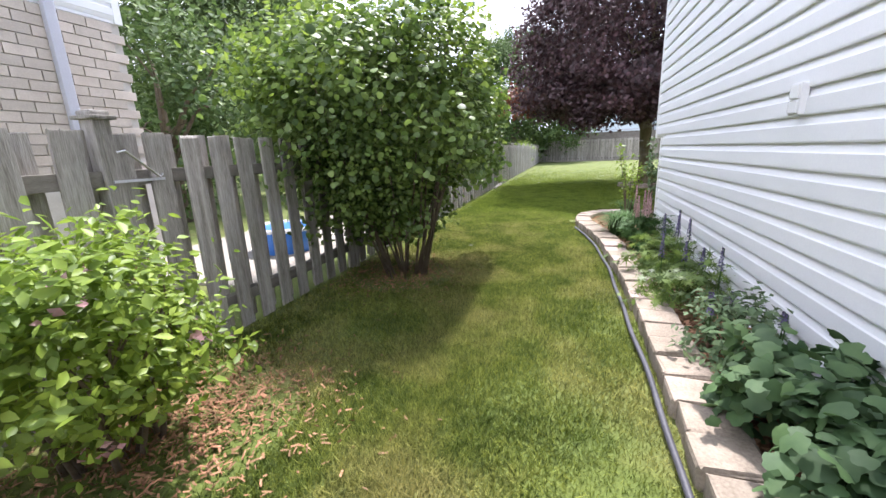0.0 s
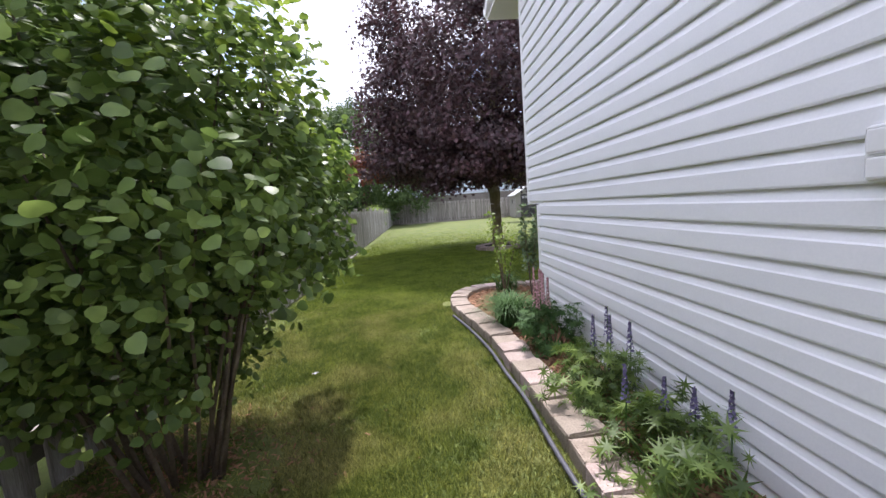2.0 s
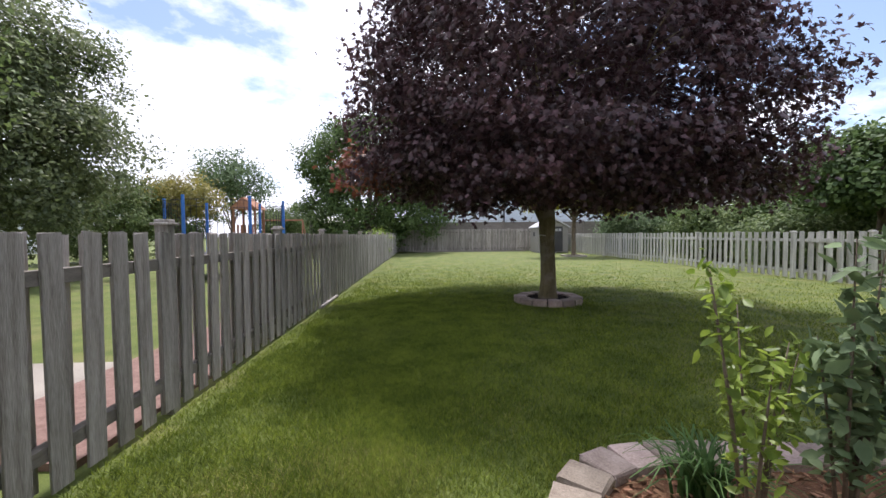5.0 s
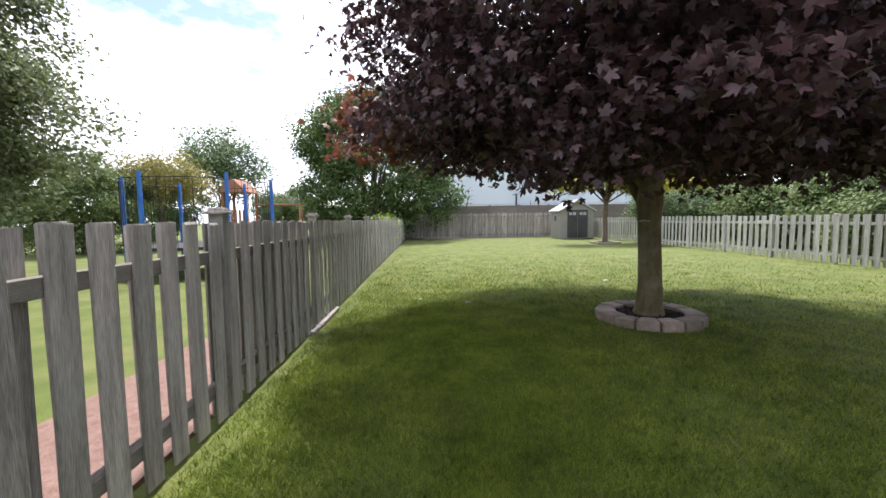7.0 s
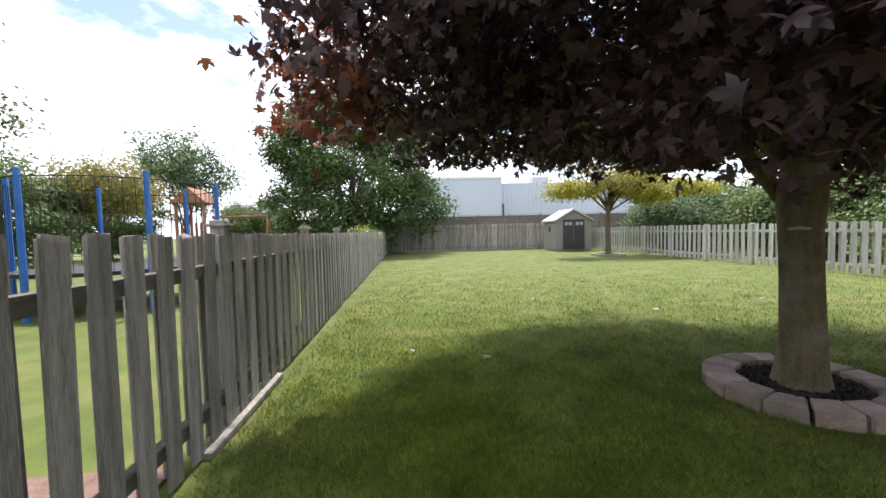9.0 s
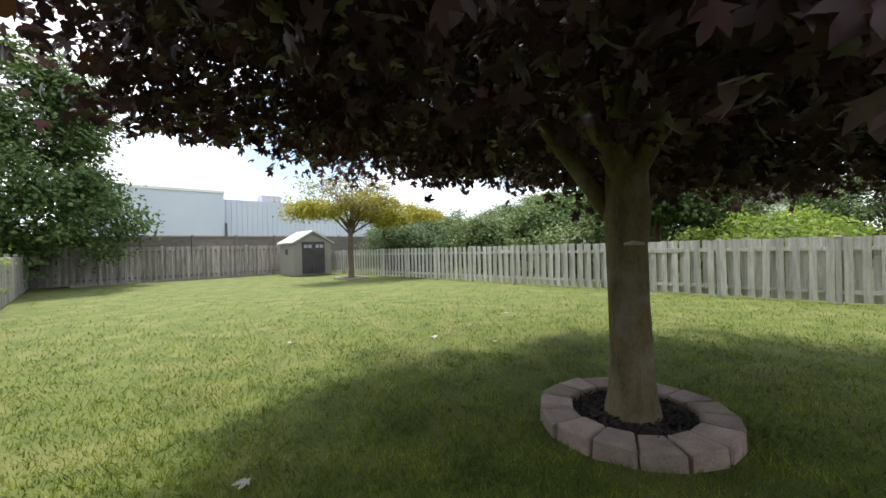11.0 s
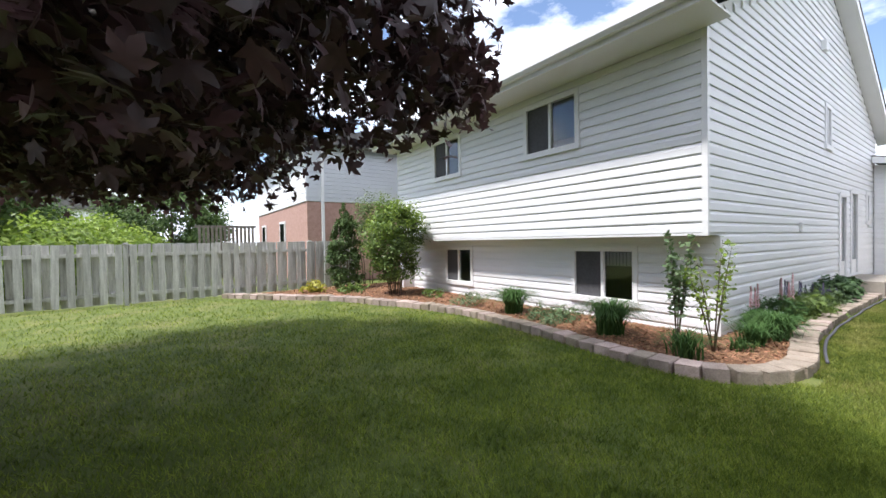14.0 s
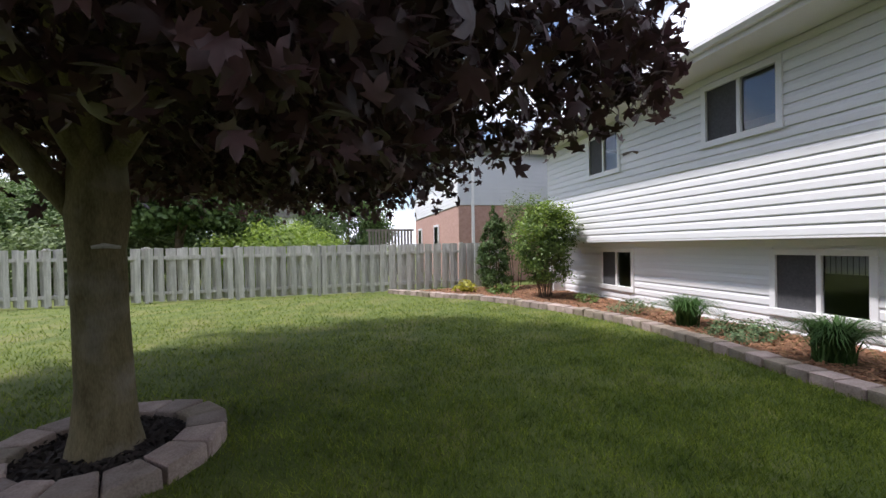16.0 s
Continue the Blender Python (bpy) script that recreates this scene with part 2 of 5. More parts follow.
def box(x0, x1, y0, y1, z0, z1, bevel=0.0, bm=None):
    bm = bm or bmesh.new()
    made = bmesh.ops.create_cube(bm, size=1.0)["verts"]
    bmesh.ops.scale(bm, vec=(x1 - x0, y1 - y0, z1 - z0), verts=made)
    bmesh.ops.translate(bm, vec=((x0 + x1) / 2, (y0 + y1) / 2, (z0 + z1) / 2), verts=made)
    if bevel:
        edges = list({e for v in made for e in v.link_edges})
        bmesh.ops.bevel(bm, geom=edges, offset=bevel, segments=2, affect="EDGES", profile=0.6)
    return bm


def prism(outline, y0, y1, axis="y"):
    """Extrudes a closed outline of (a, z) pairs from y0 to y1 along an axis."""
    bm = bmesh.new()
    put = (lambda a, z, s: (a, s, z)) if axis == "y" else ((lambda a, z, s: (s, a, z)) if axis == "x" else (lambda a, z, s: (a, z, s)))
    low = [bm.verts.new(put(a, z, y0)) for a, z in outline]
    top = [bm.verts.new(put(a, z, y1)) for a, z in outline]
    bm.faces.new(low)
    bm.faces.new(top[::-1])
    for i in range(len(outline)):
        j = (i + 1) % len(outline)
        bm.faces.new((low[i], low[j], top[j], top[i]))
    bmesh.ops.recalc_face_normals(bm, faces=bm.faces)
    return bm


def tube(bm, points, radii, sides=8):
    """A tapered round limb through the points."""
    rings = []
    for i, p in enumerate(points):
        a, b = Vector(points[max(i - 1, 0)]), Vector(points[min(i + 1, len(points) - 1)])
        d = (b - a).normalized()
        u = (Vector((1, 0, 0)) - d * d.x).normalized() if abs(d.x) < 0.9 else (Vector((0, 1, 0)) - d * d.y).normalized()
        v = d.cross(u)
        rings.append([bm.verts.new(Vector(p) + radii[i] * (math.cos(2 * math.pi * k / sides) * u + math.sin(2 * math.pi * k / sides) * v)) for k in range(sides)])
    for r, s in zip(rings, rings[1:]):
        for k in range(sides):
            bm.faces.new((r[k], r[(k + 1) % sides], s[(k + 1) % sides], s[k]))
    bm.faces.new(rings[0][::-1])
    bm.faces.new(rings[-1])
    return bm


def fast_mesh(name, verts, faces, mat, parent=None, smooth=False):
    """An object from arrays of vertices and triangles."""
    me = bpy.data.meshes.new(name)
    me.vertices.add(len(verts))
    me.vertices.foreach_set("co", np.asarray(verts, np.float32).ravel())
    me.loops.add(faces.size)
    me.loops.foreach_set("vertex_index", np.asarray(faces, np.int32).ravel())
    me.polygons.add(len(faces))
    me.polygons.foreach_set("loop_start", np.arange(0, faces.size, 3, dtype=np.int32))
    me.update(calc_edges=True)
    me.materials.append(mat)
    ob = new(name, me)
    if parent:
        ob.parent = parent
    return ob


def lobed_leaf(tips, dips, lift=0.0):
    """A flat lobed leaf as a fan round its middle: tips and dips as (angle, reach), the stalk at angle 180."""
    rim = sorted(tips + dips)
    v = [(0.0, 0.0, 0.0)] + [(r * math.sin(radians(a)), r * math.cos(radians(a)), -lift * r * r) for a, r in rim]
    f = [(0, i, i + 1) for i in range(1, len(rim))] + [(0, len(rim), 1)]
    return np.array(v), np.array(f)


MAPLE_LEAF = lobed_leaf([(0, 0.6), (55, 0.55), (-55, 0.55), (115, 0.36), (-115, 0.36), (22, 0.42), (-22, 0.42), (80, 0.36), (-80, 0.36)],
                        [(35, 0.26), (-35, 0.26), (95, 0.2), (-95, 0.2), (180, 0.12)], 0.5)
OVAL_LEAF = (np.array([(0, -0.5, 0), (0.26, -0.12, 0.05), (0.2, 0.22, 0.03), (0, 0.55, -0.08), (-0.2, 0.22, 0.03), (-0.26, -0.12, 0.05), (0, 0.05, -0.03)]),
             np.array([(0, 1, 6), (1, 2, 6), (2, 3, 6), (3, 4, 6), (4, 5, 6), (5, 0, 6)]))
LILAC_LEAF = lobed_leaf([(a, 0.46 + 0.16 * math.exp(-(a / 26) ** 2) - 0.06 * (abs(a) > 140)) for a in range(-150, 151, 30)], [(180, 0.3)], 0.28)
HEART_LEAF = (np.array([(0, -0.4, 0), (0.3, -0.42, 0.05), (0.44, -0.1, 0.06), (0.28, 0.25, 0.02), (0, 0.6, -0.1), (-0.28, 0.25, 0.02), (-0.44, -0.1, 0.06), (-0.3, -0.42, 0.05), (0, 0.0, -0.04)]),
              np.array([(i, i + 1, 8) for i in range(7)] + [(7, 0, 8)]))
SMALL_LEAF = (np.array([(0, -0.5, 0), (0.3, 0, 0.08), (0, 0.5, -0.05), (-0.3, 0, 0.08)]), np.array([(0, 1, 2), (0, 2, 3)]))
CHIP_PIECE = (np.array([(-0.5, -0.14, 0), (0.5, -0.1, 0.03), (0.45, 0.13, 0.05), (-0.42, 0.12, 0.08), (0, 0, 0.16)]), np.array([(0, 1, 4), (1, 2, 4), (2, 3, 4), (3, 0, 4)]))


def scatter(name, template, places, facing, sizes, mat, parent=None, rng=None, flutter=0.5):
    """One mesh of many leaves: facing is each leaf's own up, blurred by flutter."""
    tv, tf = template
    n = len(places)
    up = facing + rng.normal(0, flutter, (n, 3))
    up /= np.linalg.norm(up, axis=1, keepdims=True) + 1e-9
    side = np.cross(up, rng.normal(0, 1, (n, 3)))
    side /= np.linalg.norm(side, axis=1, keepdims=True) + 1e-9
    fwd = np.cross(up, side)
    axes = np.stack([side, fwd, up], 1)
    v = (tv[None] * sizes[:, None, None]) @ axes + places[:, None]
    f = tf[None] + (np.arange(n) * len(tv))[:, None, None]
    return fast_mesh(name, v.reshape(-1, 3), f.reshape(-1, 3), mat, parent)


def crown_cloud(rng, n, centre, radii, clumps, spread, inner=0.5, floor=None):
    """Leaf places in clumps near the outside of an uneven ellipsoid, and the way each faces."""
    d = rng.normal(0, 1, (clumps, 3))
    d /= np.linalg.norm(d, axis=1, keepdims=True)
    bumps = 1 + 0.12 * np.sin(3 * d[:, 0] + 5 * d[:, 2] + 1) + 0.1 * np.sin(7 * d[:, 1] - 4 * d[:, 0])
    r = (inner + (1 - inner) * rng.random(clumps) ** 0.6) * bumps
    c = d * r[:, None] * np.array(radii)
    k = rng.integers(0, clumps, n)
    p = c[k] + rng.normal(0, spread, (n, 3)) * np.array([1, 1, 0.75])
    out = p / np.array(radii)
    p = p + np.array(centre)
    out = out / (np.linalg.norm(out, axis=1, keepdims=True) + 1e-6)
    face = 0.55 * out + np.array([0, 0, 0.75])
    keep = np.ones(n, bool)
    if floor is not None:
        keep &= p[:, 2] > floor + 0.12 * np.sin(2.1 * p[:, 0]) + 0.12 * np.cos(1.7 * p[:, 1]) + rng.normal(0, 0.06, n)
    return p[keep], face[keep]


def smooth_line(points, step):
    """Evenly stepped points along a smooth curve through the given ones."""
    pts = [Vector((*p, 0)) for p in points]
    fine = []
    for i in range(len(pts) - 1):
        a, b, c, d = pts[max(i - 1, 0)], pts[i], pts[i + 1], pts[min(i + 2, len(pts) - 1)]
        for k in range(24):
            t = k / 24
            fine.append(0.5 * ((2 * b) + (c - a) * t + (2 * a - 5 * b + 4 * c - d) * t * t + (3 * b - a - 3 * c + d) * t ** 3))
    fine.append(pts[-1])
    out, run, want = [(fine[0], (fine[1] - fine[0]).normalized())], 0.0, step
    for p, q in zip(fine, fine[1:]):
        d = (q - p).length
        while run + d >= want:
            out.append((p.lerp(q, (want - run) / d), (q - p).normalized()))
            want += step
        run += d
    return out


BED_LINE = [(-0.59, -7.0), (-0.59, -5.0), (-0.59, -3.6), (-0.63, -2.4), (-0.73, -1.1), (-0.88, -0.3), (-0.97, 0.2), (-0.98, 0.55), (-0.88, 0.95), (-0.65, 1.22),
            (-0.3, 1.35), (0.2, 1.36), (0.9, 1.29), (1.6, 1.2), (2.9, 1.07), (4.0, 1.06), (5.2, 1.4), (6.0, 1.73), (7.1, 2.17), (8.0, 2.85), (8.9, 3.62), (10.0, 4.5)]
EDGE = smooth_line(BED_LINE, 0.235)
EDGE_X, EDGE_Y = np.array([p.x for p, _ in EDGE]), np.array([p.y for p, _ in EDGE])


def in_bed(x, y):
    """Whether places lie on the house's side of the edging."""
    side = np.zeros(np.shape(x), bool)
    along = EDGE_Y[: np.argmin(EDGE_X) + 1]
    side |= (y < 0.4) & (x > np.interp(y, along, EDGE_X[: len(along)]))
    side |= (y >= 0.4) & (y < np.interp(x, EDGE_X[len(along):], EDGE_Y[len(along):])) & (x > -1.1)
    side |= (y < 0.4) & (x > 0)
    return side


# ---- ground ----
rng = np.random.default_rng(3)
gx = np.concatenate([[-900, -200, -60], np.linspace(-30, 30, 121), [60, 200, 900]])
gy = np.concatenate([[-900, -200, -60], np.linspace(-30, 60, 181), [90, 200, 900]])
X, Y = np.meshgrid(gx, gy)
Z = 0.012 * np.sin(X * 2.3 + Y) * np.cos(Y * 1.9 - X * 0.7) + 0.008 * np.sin(X * 5.1) * np.sin(Y * 4.3)
V = np.stack([X, Y, Z - 0.012], -1).reshape(-1, 3)
w = len(gx)
i0 = (np.arange(len(gy) - 1)[:, None] * w + np.arange(w - 1)[None]).ravel()
F = np.concatenate([np.stack([i0, i0 + 1, i0 + w + 1], 1), np.stack([i0, i0 + w + 1, i0 + w], 1)])
tagged(fast_mesh("ground", V, F, SOIL), "mown green lawn with dry yellow patches", "lawn", kind="structure")

# ---- the house ----
COURSE = 0.15
SIDE_END, RIDGE_Y, EAVE_Z, RIDGE_Z, WIDE = -12.0, -6.0, 4.145, 7.1, 8.32
LOW_TOP, LOW_Y = 1.48, -0.395


def lap_plank(a, b):
    """A lapped siding plank of length b - a along y, its face towards -x and its foot at z 0."""
    return prism([(0.0, 0.0), (-0.026, 0.0), (-0.029, 0.01), (-0.027, 0.094), (-0.021, 0.102), (-0.004, 0.1495), (0.0, 0.1495)], a, b)


def cut_runs(a, b, z0, z1, holes):
    """The stretches of a..b that no opening (u0, u1, z0, z1) interrupts between z0 and z1."""
    runs = [(a, b)]
    for u0, u1, h0, h1 in holes:
        if h1 > z0 + 0.02 and h0 < z1 - 0.02:
            runs = [piece for r in runs for piece in ((r[0], min(r[1], u0)), (max(r[0], u1), r[1])) if piece[1] - piece[0] > 0.02]
    return runs


def wall_blocks(bm, u0, u1, z0, z1, holes, put):
    """Solid wall round its openings; put gives x0, x1, y0, y1 for a stretch along the wall."""
    us = sorted({u0, u1, *(h[0] for h in holes), *(h[1] for h in holes)})
    zs = sorted({z0, z1, *(h[2] for h in holes), *(h[3] for h in holes)})
    for a, b in zip(us, us[1:]):
        for c, d in zip(zs, zs[1:]):
            if not any(h[0] <= a and b <= h[1] and h[2] <= c and d <= h[3] for h in holes):
                box(*put(a, b), c, d, bm=bm)
    return bm


UPPER = [(1.95, 3.15, 3.02, 3.97), (5.22, 6.34, 3.02, 3.97)]
LOWER = [(1.17, 2.37, 0.35, 1.26), (5.31, 6.44, 0.35, 1.26)]
SIDE = [(-6.45, -5.95, 3.34, 4.26), (-7.95, -7.25, 0.42, 2.4), (-9.3, -8.5, 0.42, 2.55), (-10.9, -10.45, 1.75, 2.6)]

wall_back = tagged(new("wall_north"), "white lap-sided back wall with an overhanging upper storey", "wall", kind="structure")
part("core", wall_blocks(bmesh.new(), 0.012, WIDE - 0.012, LOW_TOP, EAVE_Z + 0.3, UPPER, lambda a, b: (a, b, -0.2, -0.017)), SIDING, wall_back)
part("lower_core", wall_blocks(bmesh.new(), 0.012, WIDE - 0.012, -0.2, LOW_TOP - 0.02, LOWER, lambda a, b: (a, b, LOW_Y - 0.2, LOW_Y - 0.017)), SIDING, wall_back)
part("overhang_soffit", box(0.004, WIDE - 0.004, LOW_Y - 0.2, 0.0, LOW_TOP - 0.03, LOW_TOP - 0.002), SOFFIT, wall_back)
wall_side = tagged(new("wall_west"), "white lap-sided gable wall", "wall", kind="structure")
bm = wall_blocks(bmesh.new(), SIDE_END, LOW_Y - 0.02, -0.2, EAVE_Z, [(a, b, c, min(d, EAVE_Z)) for a, b, c, d in SIDE], lambda a, b: (0.017, 0.2, a, b))
box(0.017, 0.2, LOW_Y - 0.02, -0.02, LOW_TOP, EAVE_Z, bm=bm)
part("core", bm, SIDING, wall_side)
part("gable_core", prism([(SIDE_END, EAVE_Z), (-0.02, EAVE_Z), (-0.02, EAVE_Z + 0.255), (RIDGE_Y, RIDGE_Z + 0.085), (SIDE_END, EAVE_Z + 0.2)], 0.017, 0.2, "x"), SIDING, wall_side)

for k in range(10):
    z = LOW_TOP - COURSE * (k + 1)
    for a, b in cut_runs(SIDE_END, LOW_Y - 0.06, z, z + COURSE, SIDE):
        o = part("siding_plank", lap_plank(a, b), SIDING, wall_side)
        o.location = (0.017, 0, z)
    for a, b in cut_runs(0.06, WIDE - 0.06, z, z + COURSE, LOWER):
        o = part("siding_plank", lap_plank(a, b), SIDING, wall_back)
        o.matrix_basis = pose(0, LOW_Y - 0.017, z, 0, 0, -90)
for k in range(46):
    z = LOW_TOP + COURSE * k
    a, b = SIDE_END, -0.06
    if z + COURSE > EAVE_Z + 0.2:
        run = (z + COURSE - EAVE_Z - 0.2) / (RIDGE_Z - 0.12 - EAVE_Z)
        a, b = SIDE_END + run * (RIDGE_Y - SIDE_END), -run * -RIDGE_Y
    if b - a < 0.3:
        break
    for c, d in cut_runs(a, b, z, z + COURSE, SIDE):
        o = part("siding_plank", lap_plank(c, d), SIDING, wall_side)
        o.location = (0.017, 0, z)
    if z + COURSE < EAVE_Z + 0.1:
        for c, d in cut_runs(0.06, WIDE - 0.06, z, z + COURSE, UPPER):
            o = part("siding_plank", lap_plank(c, d), SIDING, wall_back)
            o.matrix_basis = pose(0, -0.017, z, 0, 0, -90)

post_trim = tagged(new("trim"), "white vinyl corner posts of the house", "trim", kind="structure")
part("corner_post", box(-0.014, 0.06, -0.06, 0.014, LOW_TOP - 0.04, EAVE_Z + 0.02, 0.004), TRIM, post_trim)
part("corner_post", box(-0.014, 0.06, LOW_Y - 0.06, LOW_Y + 0.014, 0.0, LOW_TOP - 0.04, 0.004), TRIM, post_trim)
part("corner_post", box(WIDE - 0.06, WIDE + 0.008, -0.06, 0.014, LOW_TOP - 0.04, EAVE_Z + 0.02, 0.004), TRIM, post_trim)
part("starter_strip", box(0.0, WIDE, -0.012, 0.01, LOW_TOP - 0.035, LOW_TOP - 0.004), TRIM, post_trim)
foundation = tagged(new("baseboard"), "grey concrete foundation strip under the siding", "foundation", kind="structure")
part("strip", box(0.022, 0.19, SIDE_END, LOW_Y - 0.03, -0.25, 0.06), CONCRETE, foundation)
part("strip", box(0.03, WIDE, LOW_Y - 0.19, LOW_Y - 0.022, -0.25, 0.06), CONCRETE, foundation)
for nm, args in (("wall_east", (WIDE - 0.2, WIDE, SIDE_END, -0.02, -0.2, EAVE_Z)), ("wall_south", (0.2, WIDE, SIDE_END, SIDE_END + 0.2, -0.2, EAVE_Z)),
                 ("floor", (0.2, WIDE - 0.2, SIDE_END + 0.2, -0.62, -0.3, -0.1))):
    tagged(link(nm, box(*args), UNLIT if nm == "floor" else SIDING), "plain house " + nm.split("_")[0] + " closing the building", "wall" if "wall" in nm else "floor", kind="structure")
# added room surfaces, painted near-black so the windows look dark
tagged(link("inner_wall", box(0.2, WIDE - 0.2, -3.2, -3.1, -0.1, EAVE_Z), UNLIT), "added inner wall coloured near-black for the unlit rooms behind the windows", "wall", kind="structure")
tagged(link("ceiling", box(0.2, WIDE - 0.2, -3.1, -0.2, LOW_TOP + 0.05, LOW_TOP + 0.2), UNLIT), "floor and ceiling between the two storeys", "ceiling", kind="structure")

# unseen slab added to stop sky light entering through the open east gable
tagged(link("attic_light_block", box(0.2, WIDE - 0.2, SIDE_END + 0.2, -0.2, EAVE_Z + 0.1, EAVE_Z + 0.2), UNLIT), "unseen added ceiling keeping sky light out of the upper rooms", "ceiling", kind="structure")
slope = (RIDGE_Z - EAVE_Z) / -RIDGE_Y
roof = tagged(new("roof"), "grey shingled gable roof with white soffit and gutter", "roof", kind="structure")
e = 0.72
part("shingles", prism([(e, EAVE_Z + 0.22 - slope * e * 0.2), (e, EAVE_Z + 0.27 - slope * e * 0.2), (RIDGE_Y, RIDGE_Z + 0.35), (SIDE_END - e, EAVE_Z + 0.2), (SIDE_END - e, EAVE_Z + 0.15), (RIDGE_Y, RIDGE_Z + 0.29)], -0.32, WIDE + 0.32, "x"), SHINGLE, roof)
part("soffit", box(-0.28, WIDE + 0.3, 0.012, e - 0.04, EAVE_Z - 0.005, EAVE_Z + 0.02), SOFFIT, roof)
part("fascia", box(-0.3, WIDE + 0.3, e - 0.04, e - 0.015, EAVE_Z - 0.01, EAVE_Z + 0.2), TRIM, roof)
gut = prism([(e - 0.012, EAVE_Z + 0.07), (e + 0.06, EAVE_Z + 0.07), (e + 0.1, EAVE_Z + 0.13), (e + 0.1, EAVE_Z + 0.19), (e + 0.085, EAVE_Z + 0.19), (e + 0.08, EAVE_Z + 0.13), (e + 0.05, EAVE_Z + 0.085), (e - 0.012, EAVE_Z + 0.085)], -0.31, WIDE + 0.3, "x")
part("gutter", gut, TRIM, roof)
part("rake_fascia", prism([(e - 0.02, EAVE_Z + 0.02), (e - 0.02, EAVE_Z + 0.22), (RIDGE_Y, RIDGE_Z + 0.28), (RIDGE_Y, RIDGE_Z + 0.08)], -0.315, -0.285, "x"), TRIM, roof)
part("rake_fascia", prism([(SIDE_END - 0.3, EAVE_Z + 0.02), (SIDE_END - 0.3, EAVE_Z + 0.22), (RIDGE_Y, RIDGE_Z + 0.28), (RIDGE_Y, RIDGE_Z + 0.08)], -0.315, -0.285, "x"), TRIM, roof)
part("rake_soffit", prism([(e - 0.05, EAVE_Z + 0.0), (e - 0.05, EAVE_Z + 0.03), (RIDGE_Y, RIDGE_Z + 0.1), (SIDE_END - 0.3, EAVE_Z + 0.03), (SIDE_END - 0.3, EAVE_Z), (RIDGE_Y, RIDGE_Z + 0.07)], -0.284, 0.0, "x"), SOFFIT, roof)


def sliding_window(name, u0, u1, z0, z1, put, blinds=False, put_dark=True):
    """A two-light slider; put turns (u, depth, z) boxes into the wall's place."""
    win = tagged(new(name), "white vinyl sliding window with two dark panes" + (" and vertical blinds" if blinds else ""), "window", "windows of the house", "structure")
    t = 0.055
    for nm, a, b, c, d, o0, o1 in (("window_frame", u0 - 0.03, u1 + 0.03, z1 - t, z1 + 0.03, -0.06, 0.03), ("window_sill", u0 - 0.05, u1 + 0.05, z0 - 0.05, z0 + t, -0.06, 0.05),
                                   ("window_frame", u0 - 0.03, u0 + t, z0 + t, z1 - t, -0.06, 0.03), ("window_frame", u1 - t, u1 + 0.03, z0 + t, z1 - t, -0.06, 0.03)):
        part(nm, put(a, b, o0, o1, c, d, 0.006), TRIM, win)
    m = (u0 + u1) / 2
    part("mullion", put(m - 0.03, m + 0.03, -0.05, 0.012, z0 + t, z1 - t, 0.005), TRIM, win)
    for a, b, o in ((u0 + t, m - 0.03, -0.035), (m + 0.03, u1 - t, -0.045)):
        p = part("pane", put(a, b, o, o + 0.006, z0 + t, z1 - t, 0), GLASS, win)
        p.visible_shadow = False
    part("insect_screen", put(m + 0.03 if put_dark else u0 + t, u1 - t if put_dark else m - 0.03, -0.02, -0.017, z0 + t, z1 - t, 0), SCREEN, win, "dark insect screen")
    if blinds:
        for k in range(9):
            a = u0 + 0.07 + k * 0.062
            part("blind_slat", put(a, a + 0.05, -0.16, -0.155, z0 + 0.6, z1 - 0.05, 0), BLIND, win)
    return win


for i, h in enumerate(UPPER):
    sliding_window("window_%d" % (i + 1), *h, lambda a, b, o0, o1, c, d, v: box(a, b, o0, o1, c, d, v))
for i, h in enumerate(LOWER):
    sliding_window("window_%d" % (i + 3), *h, lambda a, b, o0, o1, c, d, v: box(a, b, LOW_Y + o0, LOW_Y + o1, c, d, v), blinds=i == 0)
for i, h in enumerate((SIDE[0], SIDE[3])):
    sliding_window("window_%d" % (i + 5), *h, lambda a, b, o0, o1, c, d, v: box(-o1, -o0, a, b, c, d, v))
for i, (a, b, c, d) in enumerate(SIDE[1:3]):
    door = tagged(new("door_%d" % (i + 1)), "white side door with a tall glazed light", "door", kind="structure")
    part("door_frame", box(-0.03, 0.06, a - 0.05, a + 0.05, c, d), TRIM, door)
    part("door_frame", box(-0.03, 0.06, b - 0.05, b + 0.05, c, d), TRIM, door)
    part("door_frame", box(-0.03, 0.06, a + 0.05, b - 0.05, d - 0.07, d + 0.03), TRIM, door)
    part("panel", box(0.0, 0.04, a + 0.05, b - 0.05, c, c + 0.35), TRIM, door)
    part("pane", box(0.01, 0.018, a + 0.05, b - 0.05, c + 0.35, d - 0.07), GLASS, door)

outlet = thing("outlet_cover", "pale grey weatherproof outlet box on the siding", "outlet")
part("plate", box(-0.045, -0.002, -4.15, -4.035, 1.485, 1.665, 0.012), TRIM, outlet)
part("flap", box(-0.054, -0.045, -4.14, -4.045, 1.575, 1.655, 0.008), TRIM, outlet)
part("flap", box(-0.054, -0.045, -4.14, -4.045, 1.495, 1.565, 0.008), TRIM, outlet)
vent = thing("wall_vent", "small white vent hood on the gable wall", "vent")
part("hood", prism([(-5.85, 5.33), (-5.63, 5.33), (-5.63, 5.53), (-5.85, 5.53)], -0.09, -0.004, "x"), TRIM, vent)

